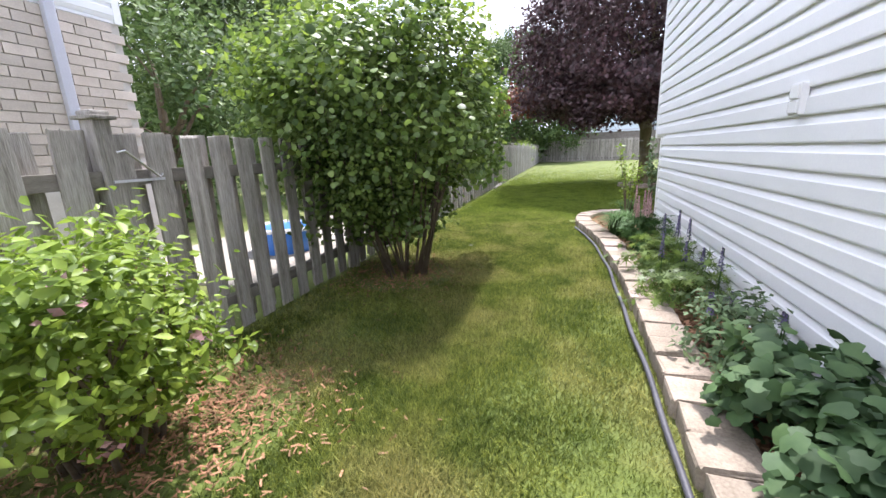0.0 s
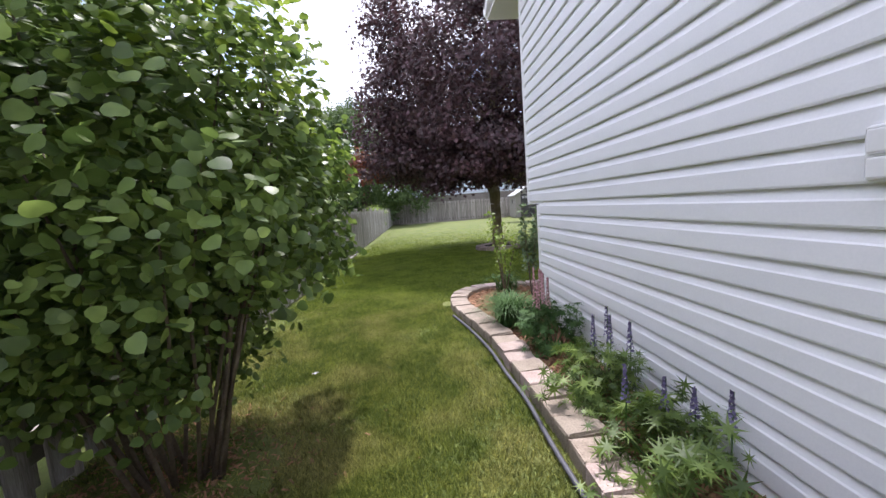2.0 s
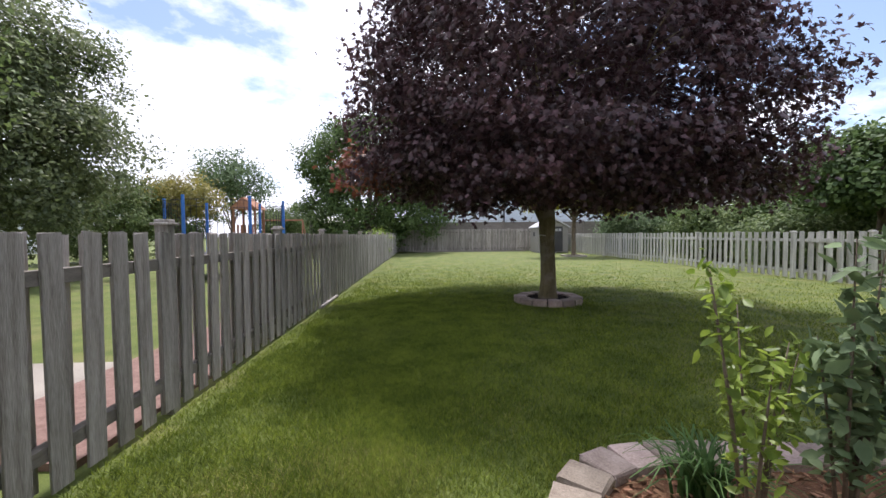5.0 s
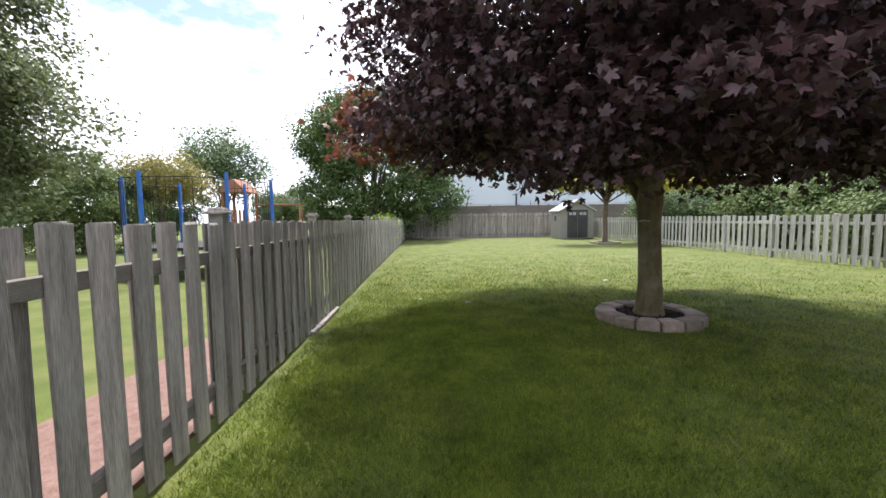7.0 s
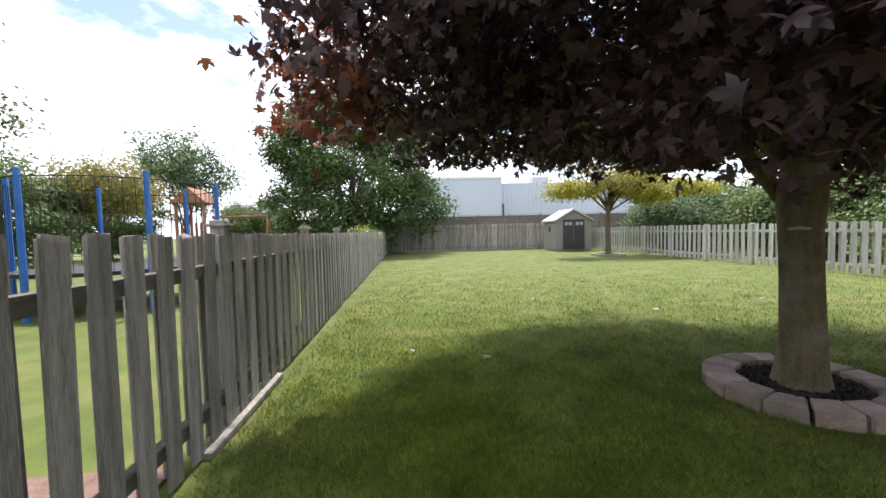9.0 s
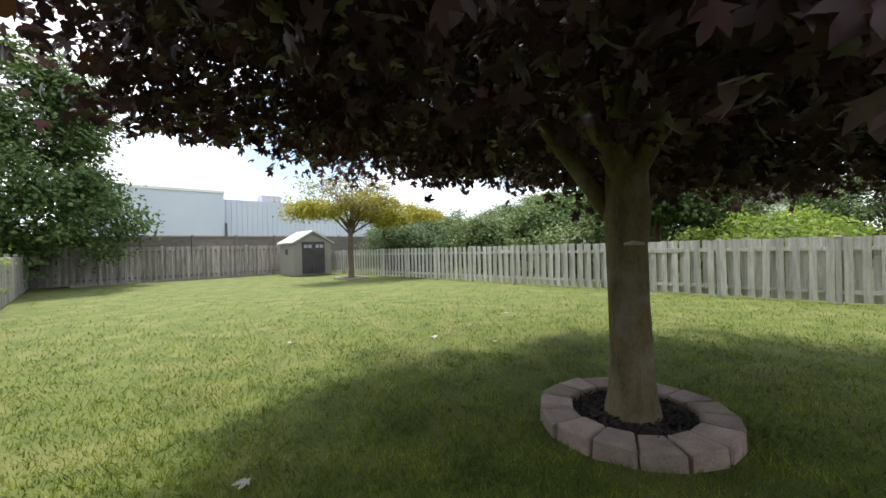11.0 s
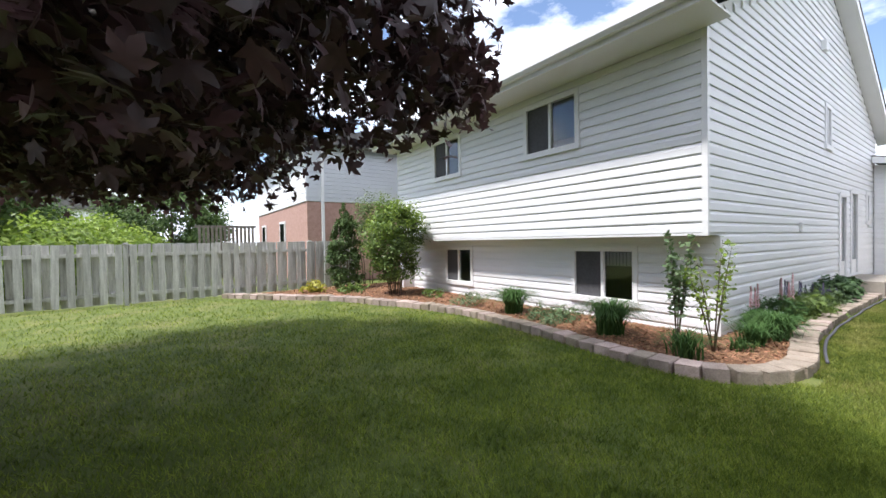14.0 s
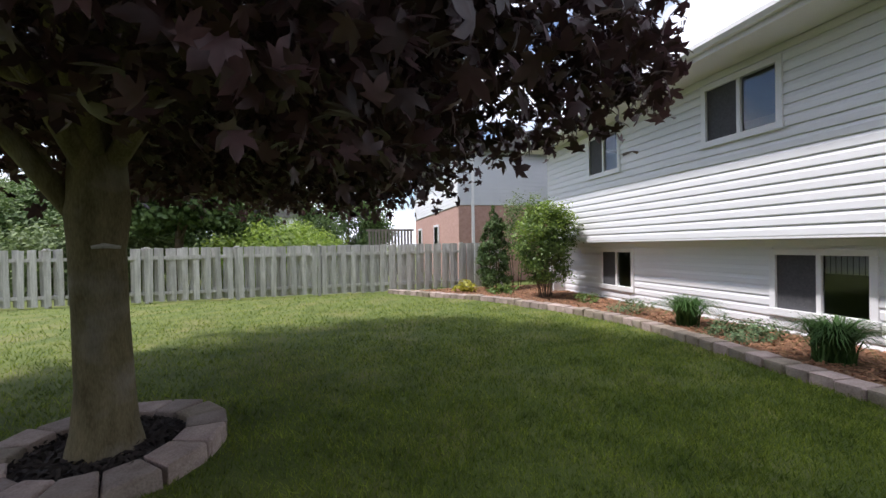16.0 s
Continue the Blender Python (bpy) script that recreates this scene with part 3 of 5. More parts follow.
# the garage wing, its door and the patio
GY = SIDE_END + 0.4
garage = thing("garage_wing", "white lap-sided wing with a low shingled roof", "house")
part("wall", prism([(-3.6, 0.02), (-0.02, 0.02), (-0.02, 3.5), (-3.6, 2.75)], GY - 4.4, GY, "y"), SIDING, garage)
for k in range(23):
    z = 0.1 + k * COURSE
    reach = -3.6 if z < 2.6 else -3.6 + (z - 2.6) / 0.21
    if reach < -0.6:
        for a, b in cut_runs(max(reach, -3.6), -0.05, z, z + COURSE, [(-2.22, -1.18, 0.0, 2.2)]):
            o = part("siding_plank", lap_plank(a, b), SIDING, garage)
            o.matrix_basis = pose(0, GY, z, 0, 0, -90)
part("roof", prism([(-3.95, 2.74), (-0.02, 3.56), (-0.02, 3.74), (-3.95, 2.92)], GY - 4.6, GY + 0.35, "y"), SHINGLE, garage)
part("fascia", prism([(-3.95, 2.7), (-0.02, 3.52), (-0.02, 3.7), (-3.95, 2.88)], GY + 0.352, GY + 0.38, "y"), TRIM, garage)
gdoor = part("door", box(-2.14, -1.26, GY, GY + 0.05, 0.1, 2.1), TRIM, garage, "white panelled door")
for a, b in ((-2.04, -1.74), (-1.66, -1.36)):
    for c, d in ((0.25, 0.85), (1.0, 1.95)):
        part("door_panel", box(a, b, GY + 0.05, GY + 0.058, c, d, 0.004), TRIM, gdoor)
part("door_handle", box(-2.1, -2.05, GY + 0.058, GY + 0.1, 1.02, 1.08, 0.015), STEEL, gdoor)
for a, b, c, d in ((-2.22, -2.14, 0.1, 2.2), (-1.26, -1.18, 0.1, 2.2), (-2.14, -1.26, 2.1, 2.2)):
    part("door_frame", box(a, b, GY, GY + 0.11, c, d), TRIM, garage)
patio = tagged(new("pavement"), "pale concrete patio by the garage door", "patio", kind="structure")
for i in range(3):
    for j in range(2):
        part("slab", box(-3.7 + 1.23 * i, -2.48 + 1.23 * i, GY + 2.3 * j, GY + 2.29 + 2.3 * j, -0.1, 0.03, 0.008), CONCRETE, patio)
part("step", box(-0.75, -0.03, -9.4, -7.15, 0.031, 0.36, 0.012), CONCRETE, patio)
part("step", box(-1.15, -0.76, -9.3, -7.3, 0.031, 0.19, 0.012), CONCRETE, patio)
bench = thing("patio_bench", "low weathered wooden bench on the patio", "bench")
for k in range(3):
    part("seat_board", box(-3.35, -2.45, -9.6 + k * 0.13, -9.48 + k * 0.13, 0.42, 0.45, 0.004), WOOD, bench)
for a in (-3.25, -2.6):
    part("leg", box(a, a + 0.06, -9.56, -9.26, 0.03, 0.42, 0.004), WOOD, bench)

# ---- bed, edging, hose ----
ring = [(p.x, p.y) for p, _ in EDGE]
bm = bmesh.new()
outer = [(x, y) for x, y in ring] + [(10.0, -1.0), (WIDE, -1.0), (WIDE, LOW_Y), (0.02, LOW_Y), (0.02, -7.0)]
vs = [bm.verts.new((x, y, 0.05)) for x, y in outer]
bm.faces.new(vs)
bmesh.ops.triangulate(bm, faces=bm.faces)
bmesh.ops.recalc_face_normals(bm, faces=bm.faces)
tagged(link("flower_bed_ground", bm, MULCH), "reddish-brown bark mulch of the flower bed", "mulch", kind="structure")
px, py = rng.uniform(-1.1, 10, 60000), rng.uniform(-7.0, 4.4, 60000)
ok = in_bed(px, py) & ~((px > 0) & (py < LOW_Y)) & ~((px > 9.9)) & (rng.random(60000) < np.where(px < 3, 1.0, 0.6))
q = np.stack([px, py, 0.055 + rng.random(60000) * 0.02], 1)[ok]
tagged(scatter("mulch_chips", CHIP_PIECE, q, np.tile([0, 0, 1.0], (len(q), 1)), rng.uniform(0.03, 0.085, len(q)), CHIP, None, rng, 0.35), "loose reddish bark chips on the flower bed", "mulch", kind="stuff")

edging = tagged(new("garden_edging"), "row of tan tumbled concrete edging stones round the bed", "edging", kind="structure")
stones = []
for s in range(4):
    r = random.Random(s)
    bm = box(-0.112, 0.112, -0.13, 0.13, -0.06, 0.115, 0.018)
    for v in bm.verts:
        v.co += Vector((r.uniform(-1, 1), r.uniform(-1, 1), r.uniform(-1, 1) * 0.6)) * 0.007
    me = bpy.data.meshes.new("stone")
    bm.to_mesh(me)
    bm.free()
    me.materials.append(STONE if s % 2 else PINKSTONE)
    stones.append(me)
for i, (p, d) in enumerate(EDGE):
    r = random.Random(i)
    tan = 1 if p.y < 1.2 else 0
    me = stones[(i % 2) * 2 + (1 if (tan and r.random() < 0.8) or (not tan and r.random() < 0.3) else 0)]
    share("stone", me, edging, pose(p.x + r.uniform(-0.008, 0.008), p.y, r.uniform(-0.012, 0.008), r.uniform(-2, 2), r.uniform(-2.5, 2.5), math.degrees(math.atan2(d.y, d.x)) + r.uniform(-3, 3)))
hose_line = smooth_line([(-0.8, -6.95), (-0.79, -6.0), (-0.77, -5.0), (-0.79, -3.6), (-0.81, -2.4), (-0.92, -1.1), (-1.07, -0.35), (-1.15, 0.05)], 0.15)
hose = link("garden_hose", tube(bmesh.new(), [(p.x + 0.006 * math.sin(i * 0.9), p.y, 0.028) for i, (p, _) in enumerate(hose_line)], [0.017] * len(hose_line), 8), RUBBER, smooth=True)
tagged(hose, "dark grey rubber hose lying along the stone edging", "hose")


# ---- fences ----
def picket_mesh(seed, h, mat):
    r = random.Random(seed)
    bm = box(-0.07, 0.07, -0.009, 0.009, 0.0, h, 0.003)
    bmesh.ops.bisect_plane(bm, geom=bm.verts[:] + bm.edges[:] + bm.faces[:], plane_co=(0, 0, h * 0.5), plane_no=(0, 0, 1))
    warp, lean = r.uniform(-0.008, 0.008), r.uniform(-0.006, 0.006)
    for v in bm.verts:
        t = v.co.z / h
        v.co.y += warp * t * t
        v.co.x += lean * t + r.uniform(-0.0015, 0.0015)
        v.co.z += 0.012 * r.uniform(-1, 1) if t > 0.9 else 0
    me = bpy.data.meshes.new("picket")
    bm.to_mesh(me)
    bm.free()
    me.materials.append(mat)
    return me


def shadowbox_fence(fence, start, end, h, mat, pitch=0.27, post_gap=2.24, seed=0, tall=0.07, first_post=0.0):
    """Boards in turn on both sides of three rails, and capped posts, from start to end."""
    a, b = Vector((*start, 0)), Vector((*end, 0))
    d = (b - a).normalized()
    turn = math.degrees(math.atan2(d.y, d.x))
    long = (b - a).length
    r = random.Random(seed)
    meshes = [picket_mesh(seed * 10 + k, h - 0.03, mat) for k in range(5)]
    def at(s, off, z, lean=0.0, twist=0.0):
        n = Vector((-d.y, d.x, 0))
        p = a + d * s + n * off
        return pose(p.x, p.y, z, lean, twist, turn)
    k, s, far = 0, 0.1, bmesh.new()
    while s < long - 0.05:
        for side, off in ((1, 0.0), (-1, pitch / 2)):
            if s + off < long - 0.05 and s > 36.0:
                q = at(s + off, side * 0.048, 0.03)
                bmesh.ops.create_cube(far, size=1.0, matrix=q @ pose(0, 0, h / 2) @ Matrix.Diagonal((0.14, 0.018, h - 0.03, 1)))
            elif s + off < long - 0.05:
                share("picket", meshes[r.randrange(5)], fence, at(s + off + r.uniform(-0.006, 0.006), side * 0.048, 0.03 + r.uniform(-0.012, 0.012), 0, r.uniform(-1.1, 1.1)))
        s += pitch
        k += 1
    if far.verts:
        tagged(part("picket_row", far, mat, fence), kind="stuff")
    else:
        far.free()
    p = first_post
    while p <= long + 0.01:
        o = part("post", box(-0.045, 0.045, -0.055, 0.055, -0.15, h + tall, 0.004), mat, fence)
        o.matrix_basis = at(p, 0, 0)
        c = part("post_cap", box(-0.07, 0.07, -0.08, 0.08, h + tall, h + tall + 0.022, 0.006, box(-0.05, 0.05, -0.06, 0.06, h + tall + 0.015, h + tall + 0.05, 0.012)), mat, fence)
        c.matrix_basis = at(p, 0, 0)
        if p + post_gap <= long + 0.5:
            for z in (0.22, h - 0.3):
                # rails between grey boards take the darker wood, their shade painted in
                q = part("rail", box(0.045, min(post_gap, long - p) - 0.045, -0.036, 0.036, z, z + 0.088, 0.003), SHADED_DARKWOOD if mat is WOOD else mat, fence)
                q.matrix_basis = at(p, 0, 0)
        p += post_gap


FX, RX, BY = -3.82, 10.2, 33.5
fence_left = thing("wooden_fence", "weathered grey shadowbox board fence along the side yard", "fence", "fences")
shadowbox_fence(fence_left, (FX + 0.04, -8.3), (FX - 0.25, BY), 1.53, WOOD, 0.248, 2.6, seed=1, first_post=0.32)
fence_right = thing("wooden_fence", "pale weathered shadowbox board fence beside the lawn", "fence", "fences")
shadowbox_fence(fence_right, (RX, BY), (RX, 0.6), 1.49, PALEWOOD, 0.285, seed=2, tall=-0.01)
fence_back = thing("wooden_fence", "weathered grey board fence closing the yard's far end", "fence", "fences")
shadowbox_fence(fence_back, (RX, BY), (FX - 0.2, BY), 1.95, WOOD, 0.262, seed=3, tall=0.0)
mend = thing("mending_board", "short grey boards nailed across the fence's pickets", "board", "mending boards")
part("board", box(RX - 0.085, RX - 0.06, 15.5, 16.15, 1.2, 1.32, 0.004), PALEWOOD, mend)
part("board", box(RX - 0.085, RX - 0.06, 9.75, 10.6, 1.17, 1.29, 0.004), PALEWOOD, mend)
hook = thing("gate_hook", "galvanised hook and eye latch on a fence post", "latch")
part("hook", tube(bmesh.new(), [(FX + 0.11, -5.36, 1.42), (FX + 0.13, -5.33, 1.43), (FX + 0.115, -5.14, 1.27), (FX + 0.115, -5.12, 1.29)], [0.007] * 4, 6), STEEL, hook)
part("plate", box(FX + 0.09, FX + 0.102, -5.4, -5.1, 1.25, 1.265), STEEL, hook)
tall_fence = thing("board_fence", "tall grey fence with a top rail behind the yard", "fence")
# this fence uses the wood colour with shade painted in
for i in range(13):
    part("panel", box(-12 + i * 2.5, -9.56 + i * 2.5, 34.9, 34.96, 0.0, 2.5), SHADED_DARKWOOD, tall_fence)
    part("post", box(-12.06 + i * 2.5, -11.94 + i * 2.5, 34.8, 34.9, 0.0, 2.7), SHADED_DARKWOOD, tall_fence)
part("top_rail", box(-12, 20.5, 34.86, 35.0, 2.5, 2.62), SHADED_DARKWOOD, tall_fence)


timber = thing("landscape_timber", "pale weathered board lying along the fence's foot", "board")
o = part("board", box(-0.045, 0.045, 0.0, 1.55, 0.0, 0.05, 0.008), WOOD, timber)
o.matrix_basis = pose(FX - 0.0, 7.1, 0.0, 0, 0, 0.4)
kerb = tagged(new("garden_edging"), "low pale concrete edging along the back fence", "edging", kind="structure")
for k in range(9):
    part("block", box(-2.6 + k * 1.08, -1.54 + k * 1.08, BY - 0.5, BY - 0.36, -0.05, 0.09, 0.012), CONCRETE, kerb)


# ---- trees ----
def limbs(bm, r, base, fork_z, count, reach, top, thick, sides=7):
    """Forking limbs from a trunk's fork up and out into the crown."""
    for k in range(count):
        a = 2 * math.pi * (k + r.uniform(-0.3, 0.3)) / count
        z0 = fork_z + r.uniform(-0.25, 0.5)
        out = reach * r.uniform(0.55, 1.0)
        pts, rad = [], []
        for i in range(6):
            t = i / 5
            pts.append((base[0] + math.cos(a) * out * t ** 1.1 + r.uniform(-0.05, 0.05) * i, base[1] + math.sin(a) * out * t ** 1.1 + r.uniform(-0.05, 0.05) * i, z0 - 0.1 + (top - z0) * r.uniform(0.75, 1.0) * t ** 0.9))
            rad.append(thick * (1 - 0.85 * t))
        tube(bm, pts, rad, sides)
        for _ in range(3):
            i = r.randrange(2, 5)
            p = Vector(pts[i])
            b = a + r.uniform(-1.2, 1.2)
            q = p + Vector((math.cos(b), math.sin(b), r.uniform(0.0, 0.6))) * reach * 0.35
            tube(bm, [p, p.lerp(q, 0.5) + Vector((0, 0, 0.08)), q], [rad[i] * 0.6, rad[i] * 0.4, rad[i] * 0.12], 5)
    return bm


def tree(name, label, base, trunk_r, fork, centre, radii, leaves, size, leaf_mat, bark_mat, seed, clumps=60, spread=0.5, template=SMALL_LEAF, inner=0.45, floor=None, count=6):
    g = np.random.default_rng(seed)
    r = random.Random(seed)
    t = thing(name, label, "tree")
    bm = bmesh.new()
    x, y = base
    tube(bm, [(x, y, -0.1), (x, y, 0.15), (x + 0.02, y, 0.5), (x, y + 0.03, fork * 0.6), (x + 0.03, y, fork), (centre[0], centre[1], centre[2] + radii[2] * 0.5)],
         [trunk_r * 1.5, trunk_r * 1.22, trunk_r * 1.04, trunk_r, trunk_r * 0.95, trunk_r * 0.2], 12)
    limbs(bm, r, base, fork, count, max(radii[0], radii[1]) * 0.85, centre[2] + radii[2] * 0.55, trunk_r * 0.45)
    part("trunk", bm, bark_mat, t, smooth=True)
    p, f = crown_cloud(g, leaves, centre, radii, clumps, spread, inner, floor)
    scatter("crown", template, p, f, g.uniform(0.7, 1.25, len(p)) * size, leaf_mat, t, g, 0.6)
    return t


# the purple maple
g = np.random.default_rng(11)
maple = thing("maple_tree", "purple-leaved maple with a grey trunk and a broad low crown", "tree")
MX, MY = 1.06, 7.54
bm = bmesh.new()
tube(bm, [(MX, MY, -0.1), (MX, MY, 0.06), (MX, MY, 0.22), (MX + 0.01, MY, 0.5), (MX, MY + 0.01, 1.0), (MX - 0.02, MY + 0.01, 1.45), (MX - 0.02, MY, 1.7), (MX, MY, 2.3), (MX, MY + 0.05, 4.2), (MX, MY, 7.5)],
     [0.26, 0.225, 0.19, 0.166, 0.157, 0.158, 0.18, 0.145, 0.1, 0.03], 20)
mr = random.Random(5)
limbs(bm, mr, (MX, MY), 1.75, 9, 3.3, 4.6, 0.078)
limbs(bm, mr, (MX, MY), 2.6, 8, 3.0, 7.4, 0.07)
part("trunk", bm, TRUNK, maple, smooth=True)
part("scar", tube(bmesh.new(), [(MX - 0.19, MY - 0.04, 1.46), (MX - 0.17, MY - 0.1, 1.47), (MX - 0.1, MY - 0.16, 1.46)], [0.012, 0.02, 0.012], 6), BIRCH, maple, "pale wound in the bark")
clouds = [crown_cloud(g, 84000, (MX + 0.2, MY + 0.25, 5.0), (4.6, 4.4, 4.1), 620, 0.27, 0.6, 1.95),
          crown_cloud(g, 44000, (MX, MY, 2.85), (4.1, 4.1, 0.95), 420, 0.23, 0.2, 1.95),
          crown_cloud(g, 14000, (MX + 0.2, MY + 0.1, 4.8), (3.5, 3.5, 3.0), 260, 0.4, 0.3, 2.3)]
P = np.concatenate([c[0] for c in clouds])
N = np.concatenate([c[1] for c in clouds])
near = np.hypot(P[:, 0] + 2.25, np.maximum(np.abs(P[:, 1] - 5.0) - 1.2, 0)) < 0.95
keep = ~(near & (P[:, 2] < 2.45)) & ~((P[:, 1] < 3.4) & (P[:, 2] < 2.6))
keep &= ~((P[:, 0] < -0.6) & (P[:, 1] > 7.7) & (P[:, 2] < 2.55 + 0.15 * np.sin(3 * P[:, 1])))
keep &= ~((P[:, 0] > -0.6) & (P[:, 1] > 8.8) & (P[:, 2] < 2.5 + 0.15 * np.sin(3 * P[:, 0])))
sw = -0.66 * (P[:, 0] - MX) - 0.751 * (P[:, 1] - MY)
keep &= (sw < 3.4 + 0.6 * np.exp(-((P[:, 2] - 4.8) / 1.4) ** 2) + 0.14 * np.sin(9 * P[:, 2] + 3 * P[:, 0]))
# the limbs show where the shaded inside of the crown is bare
keep &= ~((np.hypot(P[:, 0] - MX, P[:, 1] - MY) < 1.9) & (P[:, 2] < 3.1) & (g.random(len(P)) < 0.7))
P, N = P[keep], N[keep]
scatter("crown", MAPLE_LEAF, P, N * [1, 1, 0.6], g.uniform(0.085, 0.165, len(P)), LEAF_MAPLE, maple, g, 0.5)
red = crown_cloud(g, 900, (-3.0, 8.6, 3.0), (0.6, 1.0, 0.6), 24, 0.2, 0.2)
scatter("reddish_leaves", MAPLE_LEAF, red[0], red[1], g.uniform(0.1, 0.2, len(red[0])), LEAF_RED, maple, g, 0.6)

# the ring of stones round the maple
ring_thing = tagged(new("tree_ring"), "ring of pinkish tumbled edging stones round the maple", "edging", kind="structure")
wedges = []
for k in range(4):
    r = random.Random(40 + k)
    bm = box(-0.5, 0.5, -0.135, 0.135, -0.06, 0.12)
    for v in bm.verts:
        v.co.x *= 0.284 if v.co.y < 0 else 0.184
    bmesh.ops.bevel(bm, geom=bm.edges[:], offset=0.02, segments=2, affect="EDGES", profile=0.6)
    for v in bm.verts:
        v.co += Vector((r.uniform(-1, 1), r.uniform(-1, 1), r.uniform(-1, 1) * 0.7)) * 0.006
    me = bpy.data.meshes.new("stone")
    bm.to_mesh(me)
    bm.free()
    me.materials.append(PINKSTONE if k else STONE)
    wedges.append(me)
for i in range(15):
    a = 2 * math.pi * i / 15
    r = random.Random(100 + i)
    share("stone", wedges[r.randrange(4)], ring_thing, pose(MX + 0.6 * math.cos(a), MY + 0.6 * math.sin(a), r.uniform(-0.01, 0.012), r.uniform(-2.5, 2.5), r.uniform(-2.5, 2.5), math.degrees(a) + 90 + r.uniform(-2, 2)))
bm = bmesh.new()
bmesh.ops.create_circle(bm, cap_ends=True, radius=0.59, segments=28)
for v in bm.verts:
    v.co += Vector((MX, MY, 0.045))
tagged(link("tree_bed", bm, DARKSOIL), "dark soil inside the stone ring", "soil", kind="structure")
a, d = g.uniform(0, 6.283, 1900), 0.5 * np.sqrt(g.random(1900))
q = np.stack([MX + d * np.cos(a), MY + d * np.sin(a), 0.05 + 0.03 * g.random(1900)], 1)
tagged(scatter("dark_mulch", CHIP_PIECE, q, np.tile([0, 0, 1.0], (1900, 1)), g.uniform(0.03, 0.11, 1900), DARKCHIP, None, g, 0.5), "dark shredded mulch at the foot of the maple", "mulch", kind="stuff")

# trees in and round the yard
tree("leafy_tree", "large dense green tree beyond the corner of the fence", (-6.6, 33.0), 0.35, 2.0, (-6.1, 33.2, 5.7), (5.7, 4.4, 6.3), 75000, 0.24, LEAF_DEEP, STEM, 21, 260, 0.5, SMALL_LEAF, 0.7)
locust = tree("locust_tree", "young tree with yellow feathery foliage on a thin trunk", (8.1, 24.4), 0.13, 2.4, (8.3, 24.4, 4.3), (2.9, 2.3, 1.3), 3600, 0.15, LEAF_GOLD, STEM, 22, 60, 0.26, SMALL_LEAF, 0.35, None, 8)
for k, (lx, ly, lz, ra, rb, rc, n) in enumerate(((10.7, 23.9, 3.45, 2.7, 1.6, 0.5, 7500), (6.2, 24.3, 3.5, 1.7, 1.4, 0.35, 3200), (9.2, 24.0, 4.0, 1.5, 1.3, 0.4, 2600))):
    yl = crown_cloud(np.random.default_rng(4 + k), n, (lx, ly, lz), (ra, rb, rc), 42, 0.24, 0.2)
    scatter("low_branch_leaves", SMALL_LEAF, yl[0], yl[1], g.uniform(0.1, 0.18, len(yl[0])), LEAF_YELLOW, locust, g, 0.6)
    part("low_branch", tube(bmesh.new(), [(8.12, 24.4, 2.3), ((8.1 + lx) / 2, (24.4 + ly) / 2, lz - 0.35), (lx + (lx - 8.1) * 0.5, ly, lz - 0.1)], [0.06, 0.045, 0.012], 6), STEM, locust)
lring = tagged(new("tree_ring"), "low square of edging boards round the locust", "edging", kind="structure")
for dx, dy, sx, sy in ((0, -0.6, 0.65, 0.07), (0, 0.6, 0.65, 0.07), (-0.6, 0, 0.07, 0.53), (0.6, 0, 0.07, 0.53)):
    part("stone", box(8.1 + dx - sx, 8.1 + dx + sx, 24.4 + dy - sy, 24.4 + dy + sy, -0.05, 0.1, 0.01), CONCRETE, lring)
tree("birch_tree", "tall birch with pale trunk and fine hanging leaves", (-12.0, 4.2), 0.13, 2.5, (-12.0, 4.2, 5.2), (3.4, 3.2, 4.6), 70000, 0.13, LEAF_OLIVE, BIRCH, 23, 300, 0.4, SMALL_LEAF, 0.25)
tree("willow_tree", "tall olive-green tree in the next yard", (-16.2, 12.3), 0.2, 2.5, (-16.2, 12.3, 5.6), (4.2, 3.8, 5.2), 95000, 0.155, LEAF_WILLOW, STEM, 24, 380, 0.4, SMALL_LEAF, 0.3)
tree("leafy_tree", "low dark tree beside the neighbouring brick house", (-9.8, -0.2), 0.15, 1.2, (-9.8, -0.2, 2.4), (2.3, 2.0, 2.1), 7000, 0.15, LEAF_DEEP, STEM, 25, 80, 0.4, SMALL_LEAF, 0.5)
tree("small_tree", "small tree with yellow-green leaves behind the play area", (-18.0, 25.8), 0.1, 1.8, (-18.0, 25.8, 4.2), (2.8, 2.2, 1.5), 5200, 0.19, LEAF_GOLD, STEM, 26, 60, 0.4, SMALL_LEAF, 0.3)
tree("small_tree", "grey-green garden tree behind the play area", (-19.2, 35.5), 0.15, 2.0, (-19.2, 35.5, 6.6), (3.1, 2.9, 2.9), 9000, 0.25, LEAF_SAGE, STEM, 27, 80, 0.5, SMALL_LEAF, 0.3)
